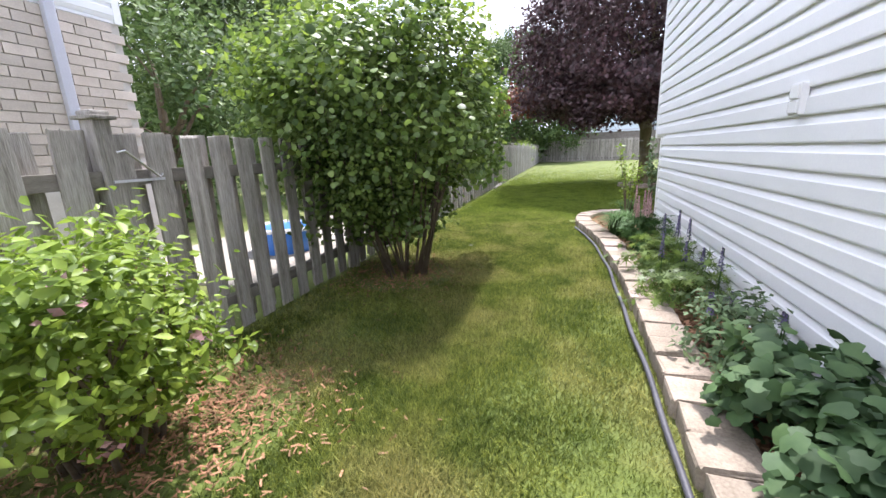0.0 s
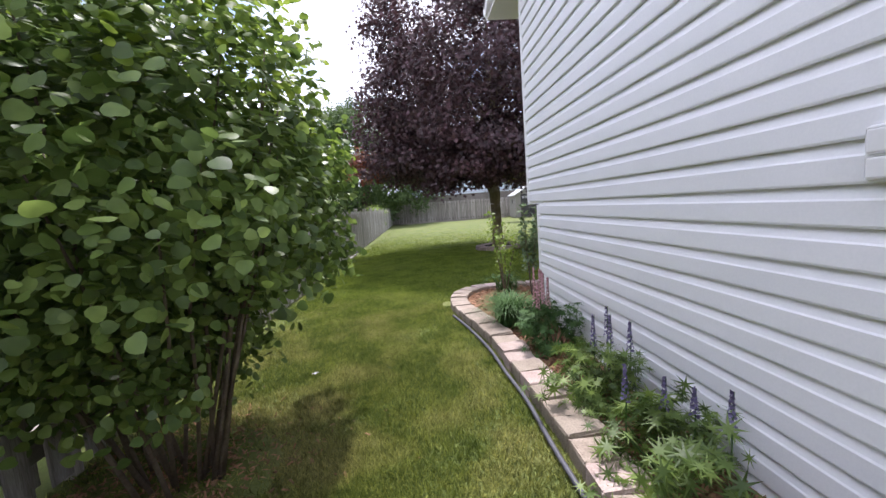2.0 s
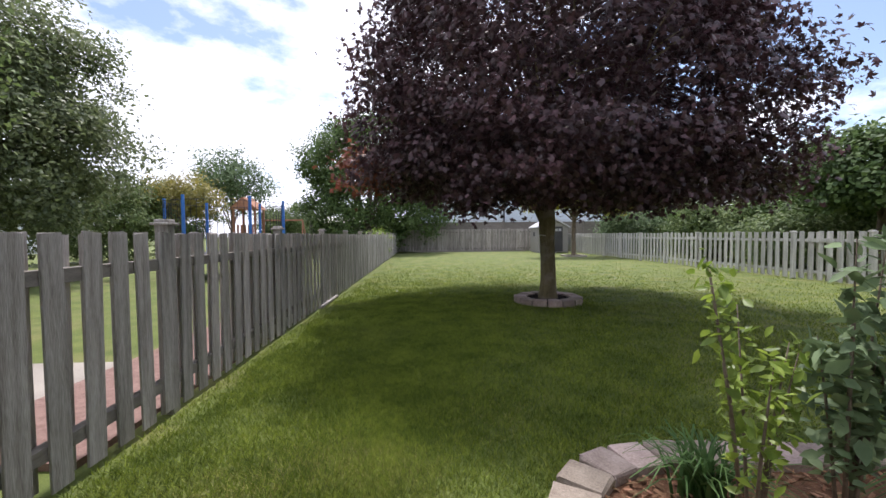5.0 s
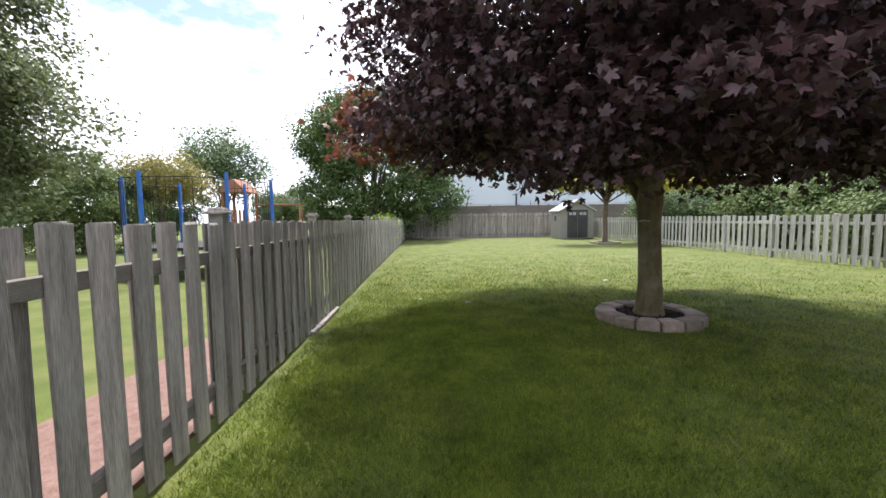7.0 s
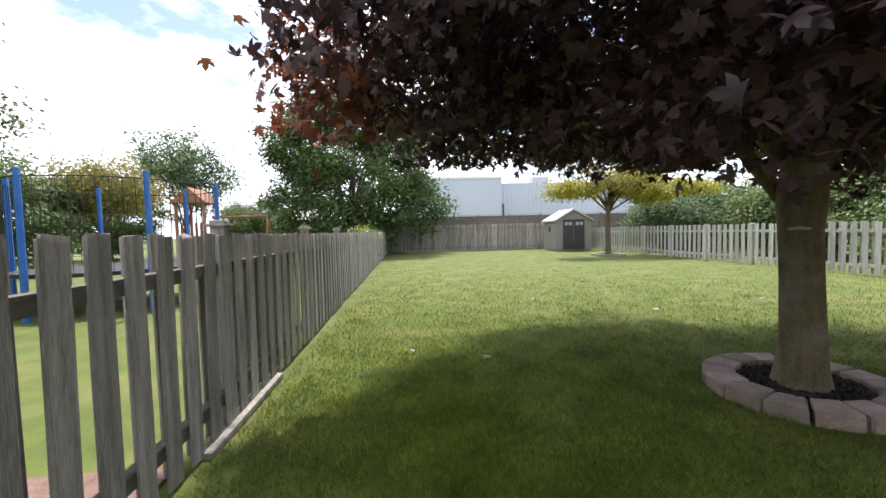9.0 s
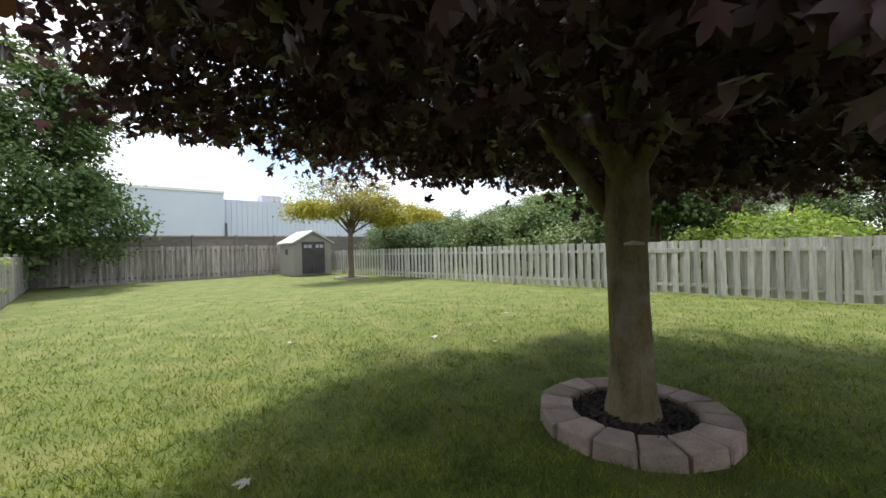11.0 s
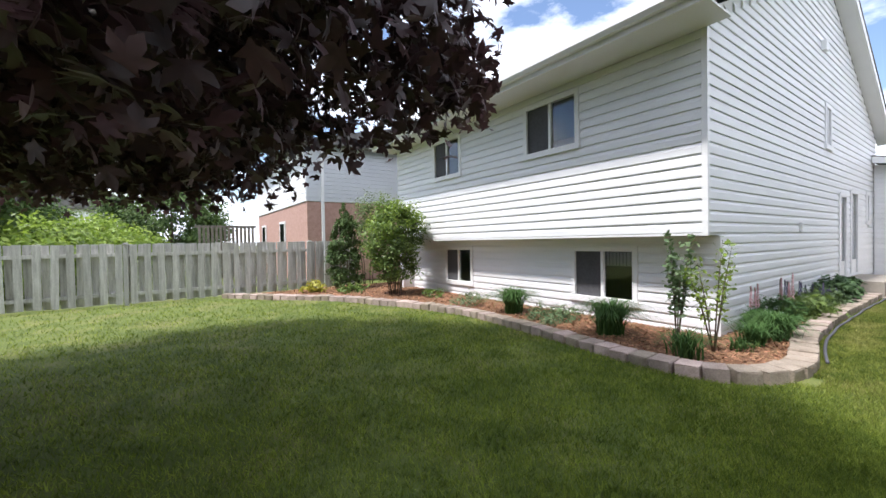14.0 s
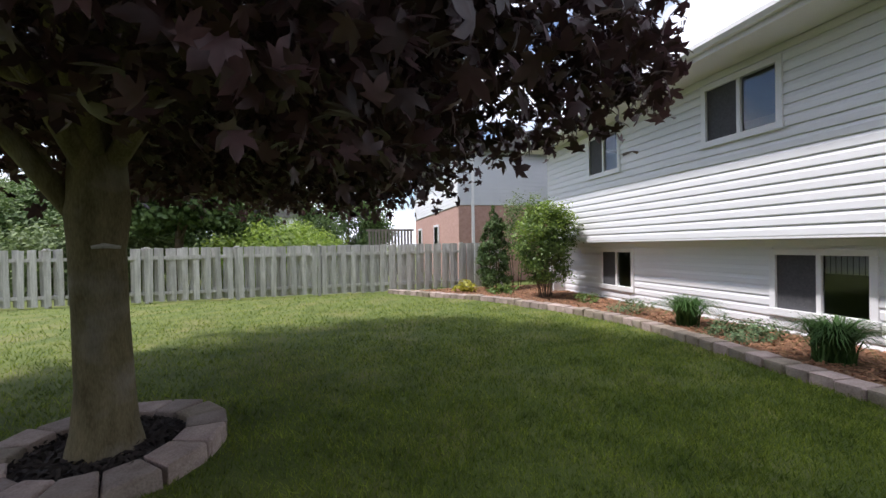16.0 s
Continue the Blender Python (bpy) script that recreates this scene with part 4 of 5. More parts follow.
for bx, by, rad, h, lm, sd, nm in ((14.2, 27.5, 2.6, 3.0, LEAF_SAGE, 31, "grey-green shrub tree beyond the fence"), (17.5, 17.5, 3.2, 3.6, LEAF_DEEP, 32, "dark green tree beyond the fence"),
                                   (14.6, 14.6, 2.2, 2.0, LEAF_OLIVE, 33, "olive green tree beyond the fence"), (19.0, 9.0, 2.6, 2.1, LEAF_LIME, 34, "bright lime-green shrub tree beyond the fence"),
                                   (22.0, 12.5, 3.4, 4.3, LEAF_DEEP, 35, "dark green tree beyond the fence"), (24.0, 22.0, 4.5, 4.6, LEAF_OLIVE, 36, "olive green tree beyond the fence"),
                                   (20.0, 31.0, 4.5, 4.0, LEAF_OLIVE, 37, "olive green tree beyond the fence"), (27.0, 5.5, 3.2, 4.6, LEAF_DEEP, 38, "dark green tree beyond the fence"),
                                   (14.8, 20.5, 2.4, 2.6, LEAF_OLIVE, 39, "olive green tree beyond the fence"), (-21.0, 24.0, 3.4, 4.6, LEAF_OLIVE, 42, "olive green tree in a far garden"), (-25.0, 36.0, 4.0, 5.5, LEAF_DEEP, 43, "dark green tree in a far garden"),
                                   (-17.0, 44.0, 3.5, 4.2, LEAF_OLIVE, 44, "olive green tree in a far garden"), (-28.0, 15.0, 4.5, 5.2, LEAF_DEEP, 45, "dark green tree in a far garden"),
                                   (30.0, 16.0, 4.0, 4.4, LEAF_DEEP, 46, "dark green tree in a far garden"), (13.2, 8.6, 1.5, 1.45, LEAF_LIME, 40, "bright lime-green shrub tree beyond the fence")):
    tree("garden_tree", nm, (bx, by), 0.12, 1.0, (bx, by, h * 0.62), (rad, rad, h * 0.55), int(9500 * rad), 0.17, lm, STEM, sd, 120, 0.36, SMALL_LEAF, 0.5)


tree("leafy_tree", "dark green tree with a low trunk just beyond the fence", (13.8, 11.6), 0.14, 1.9, (13.8, 11.6, 3.5), (2.6, 2.6, 1.5), 22000, 0.15, LEAF_DEEP, STEM, 41, 120, 0.3, HEART_LEAF, 0.4, 2.1)


# ---- shrubs ----
def shrub(name, label, base, stems, stem_h, centre, radii, leaves, size, leaf_mat, seed, template=OVAL_LEAF, clumps=90, spread=0.14, inner=0.55, tips=None, floor=None, foot=0.22, reach_x=99.0, taper=0.0):
    g = np.random.default_rng(seed)
    r = random.Random(seed)
    t = thing(name, label, "shrub")
    for k in range(stems):
        a = r.uniform(0, 6.283)
        b = Vector((base[0] + foot * math.cos(a) * r.random(), base[1] + foot * math.sin(a) * r.random(), -0.03))
        e = Vector((centre[0] + radii[0] * 0.7 * math.cos(a), centre[1] + radii[1] * 0.7 * math.sin(a), stem_h * r.uniform(0.75, 1.1)))
        m = b.lerp(e, 0.5) + Vector((r.uniform(-0.08, 0.08), r.uniform(-0.08, 0.08), 0.12))
        part("stem", tube(bmesh.new(), [b, b.lerp(m, 0.5) + Vector((r.uniform(-0.03, 0.03), r.uniform(-0.03, 0.03), 0.05)), m, e], [0.014, 0.012, 0.009, 0.004], 6), STEM, t, smooth=True)
    p, f = crown_cloud(g, leaves, centre, radii, clumps, spread, inner, floor)
    if taper:
        shrink = 1 - taper * np.clip((p[:, 2] - 0.3) / (centre[2] + radii[2]), 0, 1)
        p[:, :2] = np.array(centre[:2]) + (p[:, :2] - np.array(centre[:2])) * shrink[:, None]
    p, f = p[p[:, 0] < reach_x], f[p[:, 0] < reach_x]
    scatter("foliage", template, p, f, g.uniform(0.65, 1.3, len(p)) * size, leaf_mat, t, g, 0.55)
    if tips:
        p, f = crown_cloud(g, leaves // 3, (centre[0], centre[1], centre[2] + radii[2] * 0.12), (radii[0], radii[1], radii[2] * 0.95), clumps // 2, spread, 0.85, centre[2])
        p, f = p[p[:, 0] < reach_x], f[p[:, 0] < reach_x]
        scatter("young_leaves", template, p, f, g.uniform(0.6, 1.1, len(p)) * size, tips, t, g, 0.55)
    return t


lilac = shrub("lilac_bush", "tall multi-stemmed bush with broad green leaves by the fence", (-3.05, -2.95), 26, 2.2, (-3.2, -2.9, 1.85), (1.38, 1.3, 0.95), 24000, 0.058, LEAF_BUSH, 51, LILAC_LEAF, 170, 0.2, 0.5, LEAF_LIME, 0.85, 0.3, -2.0)
under = crown_cloud(np.random.default_rng(9), 9500, (-3.4, -2.9, 1.0), (0.95, 0.95, 0.7), 120, 0.13, 0.3, 0.36)
scatter("lower_foliage", LILAC_LEAF, under[0], under[1], g.uniform(0.04, 0.07, len(under[0])), LEAF_BUSH, lilac, g, 0.6)
low = crown_cloud(np.random.default_rng(6), 150, (-2.3, -1.75, 1.15), (0.34, 0.4, 0.26), 30, 0.05, 0.2)
lowbranch = thing("lilac_branch", "low hanging lilac branch with broad leaves", "branch")
part("twig", tube(bmesh.new(), [(-3.0, -2.9, 0.5), (-2.7, -2.4, 0.95), (-2.45, -1.9, 1.2), (-2.1, -1.5, 1.1)], [0.012, 0.01, 0.007, 0.003], 6), STEM, lowbranch)
scatter("leaves", LILAC_LEAF, low[0], low[1], g.uniform(0.06, 0.1, len(low[0])), LEAF_BUSH, lowbranch, g, 0.7)
wei = shrub("weigela_bush", "leafy green bush with pink blossoms in front of the fence", (-3.32, -5.95), 16, 0.8, (-3.2, -6.03, 0.64), (0.44, 0.5, 0.46), 5200, 0.056, LEAF_LIME, 52, OVAL_LEAF, 120, 0.09, 0.55, LEAF_LIME, 0.1)
p, f = crown_cloud(np.random.default_rng(8), 130, (-3.2, -6.03, 0.62), (0.5, 0.55, 0.44), 18, 0.04, 0.9)
scatter("blossom", SMALL_LEAF, p, f, g.uniform(0.03, 0.055, len(p)), PINK, wei, g, 0.8)
shrub("dogwood_bush", "rounded dense green bush beside the house corner", (7.0, 0.85), 14, 1.6, (7.0, 0.85, 1.42), (0.66, 0.66, 1.12), 12500, 0.075, LEAF_BUSH, 53, OVAL_LEAF, 150, 0.1, 0.55, LEAF_LIME, 0.35)
shrub("cedar_bush", "upright dark green cedar against the fence", (9.15, 1.4), 4, 2.0, (9.15, 1.4, 1.25), (0.62, 0.62, 1.42), 13000, 0.07, LEAF_DEEP, 54, SMALL_LEAF, 200, 0.06, 0.6, None, 0.05, taper=0.75)
shrub("vine_shrub", "tall loose shrub behind the cedar", (9.6, 0.5), 6, 2.4, (9.6, 0.45, 2.0), (0.42, 0.5, 1.15), 1800, 0.08, LEAF_OLIVE, 55, OVAL_LEAF, 60, 0.12, 0.4)


def sapling(label, x, y, h, size, seed, template=OVAL_LEAF, mat=LEAF_OLIVE):
    r, g = random.Random(seed), np.random.default_rng(seed)
    t = thing("sapling", label, "shrub")
    pts = []
    for k in range(6):
        a = r.uniform(0, 6.283)
        lean = r.uniform(0.08, 0.28)
        e = Vector((x + lean * math.cos(a), y + lean * math.sin(a), h * r.uniform(0.6, 1.0)))
        b = Vector((x, y, 0.02))
        m = b.lerp(e, 0.5) + Vector((0, 0, 0.1))
        part("stem", tube(bmesh.new(), [b, m, e], [0.009, 0.007, 0.002], 5), STEM, t, smooth=True)
        for s in np.linspace(0.35, 1.0, 22):
            c = (b.lerp(m, s * 2) if s < 0.5 else m.lerp(e, s * 2 - 1))
            for _ in range(3):
                pts.append((c.x + r.gauss(0, 0.035), c.y + r.gauss(0, 0.035), c.z + r.gauss(0, 0.02)))
    P = np.array(pts)
    scatter("foliage", template, P, np.tile([0, 0, 0.8], (len(P), 1)), g.uniform(0.6, 1.3, len(P)) * size, mat, t, g, 0.6)


sapling("slender young shrub with small pale leaves in the bed", -0.27, 0.55, 1.45, 0.06, 61, OVAL_LEAF, LEAF_LIME)
sapling("slender young shrub with drooping leaves in the bed", 0.14, 0.55, 1.5, 0.085, 62, OVAL_LEAF, LEAF_SAGE)


def daylily(label, x, y, h, n, seed, mat=LEAF_LILY, reach=0.42, width=0.014):
    """A tuft of arching strap leaves."""
    g = np.random.default_rng(seed)
    t = thing("daylily", label, "plant", "clumps in the flower bed")
    for fan in range(10):
      verts, faces = [], []
      for k in range(n // 10):
          a, out, top = g.uniform(0, 6.283), reach * g.uniform(0.25, 1.0), h * g.uniform(0.7, 1.05)
          c, s = math.cos(a), math.sin(a)
          bx, by = x + g.normal(0, 0.06), y + g.normal(0, 0.06)
          base = len(verts)
          for i in range(5):
              u = i / 4
              rr, z = out * u ** 1.5, 0.03 + top * (1 - (1 - u) ** 2) - 0.45 * top * u ** 4 * out / reach
              wd = width * (1 - u * 0.9)
              verts += [(bx + c * rr - s * wd, by + s * rr + c * wd, z), (bx + c * rr + s * wd, by + s * rr - c * wd, z)]
          for i in range(4):
              q = base + 2 * i
              faces += [(q, q + 1, q + 3), (q, q + 3, q + 2)]
      fast_mesh("leaf_fan", np.array(verts), np.array(faces), mat, t)
    return t


for lab, x, y, h, n, sd in (("dense clump of green daylily leaves", 1.0, 0.62, 0.58, 520, 1), ("dense clump of green daylily leaves", 3.1, 0.45, 0.56, 460, 2),
                            ("small tuft of green daylily leaves", -0.15, 0.98, 0.4, 110, 3), ("arching clump of daylily leaves beside the lupins", -0.5, -0.78, 0.42, 420, 4),
                            ("arching clump of daylily leaves beside the lupins", -0.42, -0.25, 0.36, 120, 5), ("small tuft of grass-like leaves", -0.4, 0.15, 0.2, 40, 6)):
    daylily(lab, x, y, h, n, sd, reach=h * 1.3, width=0.012)


def mound(name, label, x, y, r, h, leaves, size, mat, seed, template=SMALL_LEAF, flowers=None):
    g = np.random.default_rng(seed)
    t = thing(name, label, "plant")
    p, f = crown_cloud(g, leaves, (x, y, h * 0.45), (r, r, h * 0.55), 40, r * 0.16, 0.45, 0.05)
    scatter("foliage", template, p, f, g.uniform(0.6, 1.3, len(p)) * size, mat, t, g, 0.5)
    for k in range(8):
        a = 0.785 * k
        part("stem", tube(bmesh.new(), [(x, y, 0.02), (x + r * 0.3 * math.cos(a), y + r * 0.3 * math.sin(a), h * 0.4), (x + r * 0.6 * math.cos(a), y + r * 0.6 * math.sin(a), h * 0.7)], [0.006, 0.005, 0.002], 4), LEAF_LILY, t)
    if flowers:
        for k in range(flowers[0]):
            a, d = g.uniform(0, 6.283), r * 0.75 * math.sqrt(g.random())
            fx, fy, z0, hh = x + d * math.cos(a), y + d * math.sin(a), h * 0.75, flowers[1] * g.uniform(0.7, 1.15)
            s = part("flower_stalk", tube(bmesh.new(), [(fx, fy, z0 - 0.15), (fx + 0.01, fy, z0 + hh)], [0.005, 0.003], 5), LEAF_LILY, t)
            m = int(flowers[3])
            zz = np.linspace(0.25, 1.0, m)
            rr = 0.028 * (1.05 - zz)
            aa = np.arange(m) * 2.4
            P = np.stack([fx + rr * np.cos(aa), fy + rr * np.sin(aa), z0 + hh * zz], 1)
            scatter("blossom", SMALL_LEAF, P, np.stack([np.cos(aa), np.sin(aa), 0 * aa + 0.3], 1), np.full(m, 0.03), flowers[2], t, g, 0.2)
    return t


HOLLY_LEAF = lobed_leaf([(0, 0.58), (18, 0.54), (-18, 0.54), (55, 0.54), (-55, 0.54), (75, 0.5), (-75, 0.5), (118, 0.47), (-118, 0.47), (145, 0.42), (-145, 0.42)], [(35, 0.46), (-35, 0.46), (97, 0.42), (-97, 0.42), (180, 0.14)], 0.45)
PALM_LEAF = lobed_leaf([(k * 45, 0.55) for k in range(-4, 5)], [(k * 45 + 22.5, 0.12) for k in range(-4, 4)], 0.2)
for hx, hy, hr, hh, hn, sd in ((-0.22, -5.1, 0.34, 0.56, 420, 71), (-0.24, -5.72, 0.36, 0.6, 480, 72), (-0.25, -6.35, 0.34, 0.5, 380, 73)):
    mound("hollyhock_clump", "large-leaved dark green hollyhock clump in the bed", hx, hy, hr, hh, int(hn * 1.6), 0.09, LEAF_HOLLY, sd, HOLLY_LEAF)
mound("catmint_clump", "grey-green catmint with small purple flowers", -0.28, -4.42, 0.3, 0.46, 1000, 0.055, LEAF_SAGE, 74, SMALL_LEAF, (7, 0.08, PURPLE, 12))
mound("lupin_clump", "green lupin clump with purple flower spikes", -0.34, -3.45, 0.36, 0.45, 560, 0.13, LEAF_BUSH, 75, PALM_LEAF, (4, 0.26, PURPLE, 34))
mound("lupin_clump", "green lupin clump with purple flower spikes", -0.36, -2.65, 0.36, 0.5, 560, 0.13, LEAF_BUSH, 76, PALM_LEAF, (4, 0.3, PURPLE, 36))
mound("lupin_clump", "green lupin clump with pink flower spikes", -0.28, -1.6, 0.3, 0.5, 420, 0.13, LEAF_LILY, 77, PALM_LEAF, (4, 0.5, PINK, 60))
mound("lupin_clump", "green lupin clump with pink flower spikes", -0.22, -1.05, 0.2, 0.42, 200, 0.13, LEAF_LILY, 78, PALM_LEAF, (3, 0.38, PINK, 60))
mound("sage_clump", "low grey-green sage mound in the mulch", 2.15, 0.45, 0.45, 0.28, 1700, 0.05, LEAF_SAGE, 79)
mound("sage_clump", "low grey-green sage mound in the mulch", 4.25, 0.45, 0.4, 0.28, 1700, 0.05, LEAF_SAGE, 80)
mound("low_plant", "small low green plant in the mulch", 5.9, 0.4, 0.26, 0.24, 600, 0.06, LEAF_BUSH, 81)
mound("hosta", "yellow-green hosta by the fence", 9.0, 2.4, 0.33, 0.36, 150, 0.16, LEAF_YELLOW, 82, OVAL_LEAF)
mound("low_plant", "small low green plant by the fence", 9.55, 3.1, 0.24, 0.2, 260, 0.05, LEAF_BUSH, 83)
mound("low_plant", "broad-leaved green plant at the foot of the cedar", 8.2, 1.55, 0.4, 0.3, 220, 0.12, LEAF_BUSH, 84, OVAL_LEAF)
mound("low_plant", "small low green plant in the mulch", -0.42, 0.0, 0.14, 0.16, 90, 0.05, LEAF_BUSH, 85)

# ---- the shed ----
shed = thing("garden_shed", "grey plastic garden shed with dark double doors", "shed")
SX, SY = 7.25, 29.6
part("wall", prism([(SX, 0.02), (SX + 2.4, 0.02), (SX + 2.4, 2.02), (SX + 1.2, 2.68), (SX, 2.02)], SY, SY + 2.3, "y"), SHEDWALL, shed)
part("roof", prism([(SX - 0.14, 1.95), (SX + 1.2, 2.69), (SX + 2.54, 1.95), (SX + 2.54, 2.04), (SX + 1.2, 2.8), (SX - 0.14, 2.04)], SY - 0.14, SY + 2.44, "y"), SHEDROOF, shed)
for a in (SX + 0.48, SX + 1.23):
    dr = part("door", box(a, a + 0.72, SY - 0.04, SY - 0.002, 0.1, 2.08, 0.01), SHEDDOOR, shed, "dark plastic door")
    for k in range(2):
        part("pane", box(a + 0.12 + 0.27 * k, a + 0.33 + 0.27 * k, SY - 0.05, SY - 0.04, 1.7, 1.9), DOWNSPOUT, dr)
part("window", box(SX - 0.03, SX - 0.002, SY + 0.95, SY + 1.3, 1.3, 1.66, 0.01), SHEDDOOR, shed)
for k in range(5):
    part("groove", box(SX - 0.012, SX - 0.002, SY + 0.1 + 0.44 * k, SY + 0.13 + 0.44 * k, 0.05, 1.92), SHEDWALL, shed)

# ---- neighbours ----
nb = thing("brick_house", "neighbouring house of buff brick with white siding above", "house")
NX, NY = -7.2, -2.6
part("wall", box(NX - 6, NX - 0.03, -14, NY - 0.03, 0, 3.2), MORTAR, nb)
part("upper_wall", box(NX - 6, NX - 0.02, -14, NY - 0.02, 3.2, 6.2), SIDING, nb)
for k in range(20):
    o = part("siding_plank", lap_plank(-9.0, NY - 0.09), SIDING, nb)
    o.matrix_basis = pose(NX - 0.02, 0, 3.24 + k * COURSE, 0, 180, 0) @ pose(0, 0, -COURSE, 0, 0, 0) @ Matrix.Diagonal((1, 1, 1, 1))
part("corner_post", box(NX - 0.08, NX + 0.01, NY - 0.09, NY + 0.01, 3.2, 6.2), TRIM, nb)
part("roof", box(NX - 6.5, NX + 0.4, -14.5, NY + 0.4, 6.2, 6.4), SHINGLE, nb)
bmesh_brick = box(-0.02, 0.02, -0.145, 0.145, 0, 0.11, 0.004)
brick_me = bpy.data.meshes.new("brick")
bmesh_brick.to_mesh(brick_me)
bmesh_brick.free()
brick_me.materials.append(BRICK)
for row in range(16):
    z = 1.25 + row * 0.1215
    y = NY - 0.147 - (0.15 if row % 2 else 0)
    while y > -8.2:
        share("brick", brick_me, nb, pose(NX - 0.02, y, z))
        y -= 0.302
part("downspout", box(NX + 0.005, NX + 0.085, -3.52, -3.4, 0.1, 6.1, 0.015), DOWNSPOUT, nb, "grey metal downspout")

nr = thing("brick_house", "neighbouring house of red brick with grey siding above", "house")
QX, QY = 12.07, 1.65
part("wall", box(QX, QX + 9, -10, QY, 0, 2.95), REDBRICK, nr)
part("upper_wall", box(QX - 0.02, QX + 9, -10, QY + 0.02, 2.95, 5.0), GREYSIDING, nr)
for k in range(13):
    part("siding_plank", box(QX - 0.04, QX - 0.02, -6, QY, 2.97 + k * 0.15, 3.1 + k * 0.15), GREYSIDING, nr)
    part("siding_plank", box(QX, QX + 9, QY + 0.02, QY + 0.04, 2.97 + k * 0.15, 3.1 + k * 0.15), SIDING, nr)
part("downspout", box(QX - 0.1, QX - 0.02, QY - 0.6, QY - 0.5, 0, 4.9), TRIM, nr)
for a in (3.1, 7.0):
    w = part("window", box(QX + a, QX + a + 0.95, QY, QY + 0.05, 0.5, 2.4), TRIM, nr)
    part("pane", box(QX + a + 0.12, QX + a + 0.83, QY + 0.05, QY + 0.056, 0.6, 2.3), GLASS, w)
part("roof", prism([(-10.5, 5.0), (QY + 0.5, 5.0), (-4.4, 6.6)], QX - 0.4, QX + 9.4, "x"), SHINGLE, nr)
deck = thing("deck_fence", "dark wooden deck railing beyond the fence", "fence")
for k in range(14):
    part("slat", box(17.5, 17.54, 2.5 + k * 0.16, 2.6 + k * 0.16, 0.9, 2.3), SHADED_DARKWOOD, deck)
part("rail", box(17.54, 17.6, 2.4, 4.8, 2.2, 2.3), SHADED_DARKWOOD, deck)
part("skirt", box(17.54, 17.6, 2.4, 4.8, 0.0, 1.0), SHADED_DARKWOOD, deck)
for hx, hy, hw, lab in ((40.0, 12.0, 9.0, "far white house with a grey gable roof"), (36.0, 30.0, 9.0, "far white house with a grey gable roof"), (-55.0, 26.0, 10.0, "far pale house with a grey roof"), (-48.0, 34.0, 9.0, "far pale house with a grey roof")):
    fh = thing("far_house", lab, "house")
    part("wall", box(hx, hx + hw, hy - hw / 2, hy + hw / 2, 0, 4.6), GREYSIDING if hx < 0 else SIDING, fh)
    face = hx if hx > 0 else hx + hw
    part("roof", prism([(hy - hw / 2 - 0.4, 4.5), (hy + hw / 2 + 0.4, 4.5), (hy, 7.4)], hx - 0.4, hx + hw + 0.4, "x"), SHINGLE, fh)
    for k in (-0.28, 0.1):
        w = part("window", box(face - 0.05, face + 0.05, hy + hw * k, hy + hw * k + 1.4, 2.7, 3.9), TRIM, fh)
        # opaque near-black panes, the unlit rooms painted into their colour
        part("pane", box(face - 0.07, face + 0.07, hy + hw * k + 0.12, hy + hw * k + 1.28, 2.8, 3.8), UNLIT, w)
ware = thing("warehouse", "long pale blue metal-clad building behind the yard", "building")
part("wall", box(-3.0, 8.3, 49.0, 60, 0, 7.6), WAREHOUSE, ware)
part("wall", box(8.3, 34.0, 49.6, 60, 0, 6.9), WAREHOUSE, ware)
part("coping", box(-3.1, 8.4, 48.9, 49.0, 7.4, 7.65), TRIM, ware)
part("base_band", box(-3.0, 34.0, 48.95, 49.0, 3.2, 3.3), DOWNSPOUT, ware)
for k in range(50):
    part("rib", box(8.6 + k * 0.5, 8.66 + k * 0.5, 49.54, 49.6, 0, 6.9), WAREHOUSE, ware)
part("drain_pipe", box(8.32, 8.52, 48.84, 48.94, 2.6, 4.5, 0.02), RUBBER, ware, "dark drain pipe")
part("roof_unit", box(12.4, 14.4, 50.5, 52, 6.9, 7.7), DOWNSPOUT, ware)

# the yard beyond the left fence
side_patio = tagged(new("pavement"), "pale concrete pool surround beyond the fence", "patio", kind="structure")
for i in range(2, 6):
    part("slab", box(-7.1, -4.5, -7.6 + 1.9 * i, -5.72 + 1.9 * i, -0.08, 0.02, 0.006), CONCRETE, side_patio)
tub = thing("paddling_pool", "blue and white plastic pool on the neighbours' patio", "pool")
bm = bmesh.new()
bmesh.ops.create_cone(bm, cap_ends=True, segments=24, radius1=0.42, radius2=0.46, depth=0.34)
for v in bm.verts:
    v.co += Vector((-5.3, -2.2, 0.19))
part("wall", bm, BLUE, tub)
part("rim", tube(bmesh.new(), [(-5.3 + 0.46 * math.cos(a * 0.2618), -2.2 + 0.46 * math.sin(a * 0.2618), 0.36) for a in range(25)], [0.035] * 25, 6), TRIM, tub)
chips_bed = tagged(link("mulch_strip", box(-5.2, -3.95, 1.6, 7.0, -0.05, 0.03), REDMULCH), "pinkish-red mulch strip behind the fence", "mulch", kind="structure")
tramp = thing("trampoline", "trampoline with blue padded poles and dark netting", "trampoline")
tc = (-9.2, 14.3)
for k in range(6):
    a = k * math.pi / 3 + 0.3
    part("pole", tube(bmesh.new(), [(tc[0] + 2.0 * math.cos(a), tc[1] + 2.0 * math.sin(a), 0.0), (tc[0] + 2.0 * math.cos(a), tc[1] + 2.0 * math.sin(a), 2.9)], [0.06, 0.055], 8), BLUE, tramp)
bm = bmesh.new()
bmesh.ops.create_cone(bm, cap_ends=True, segments=30, radius1=1.9, radius2=1.9, depth=0.08)
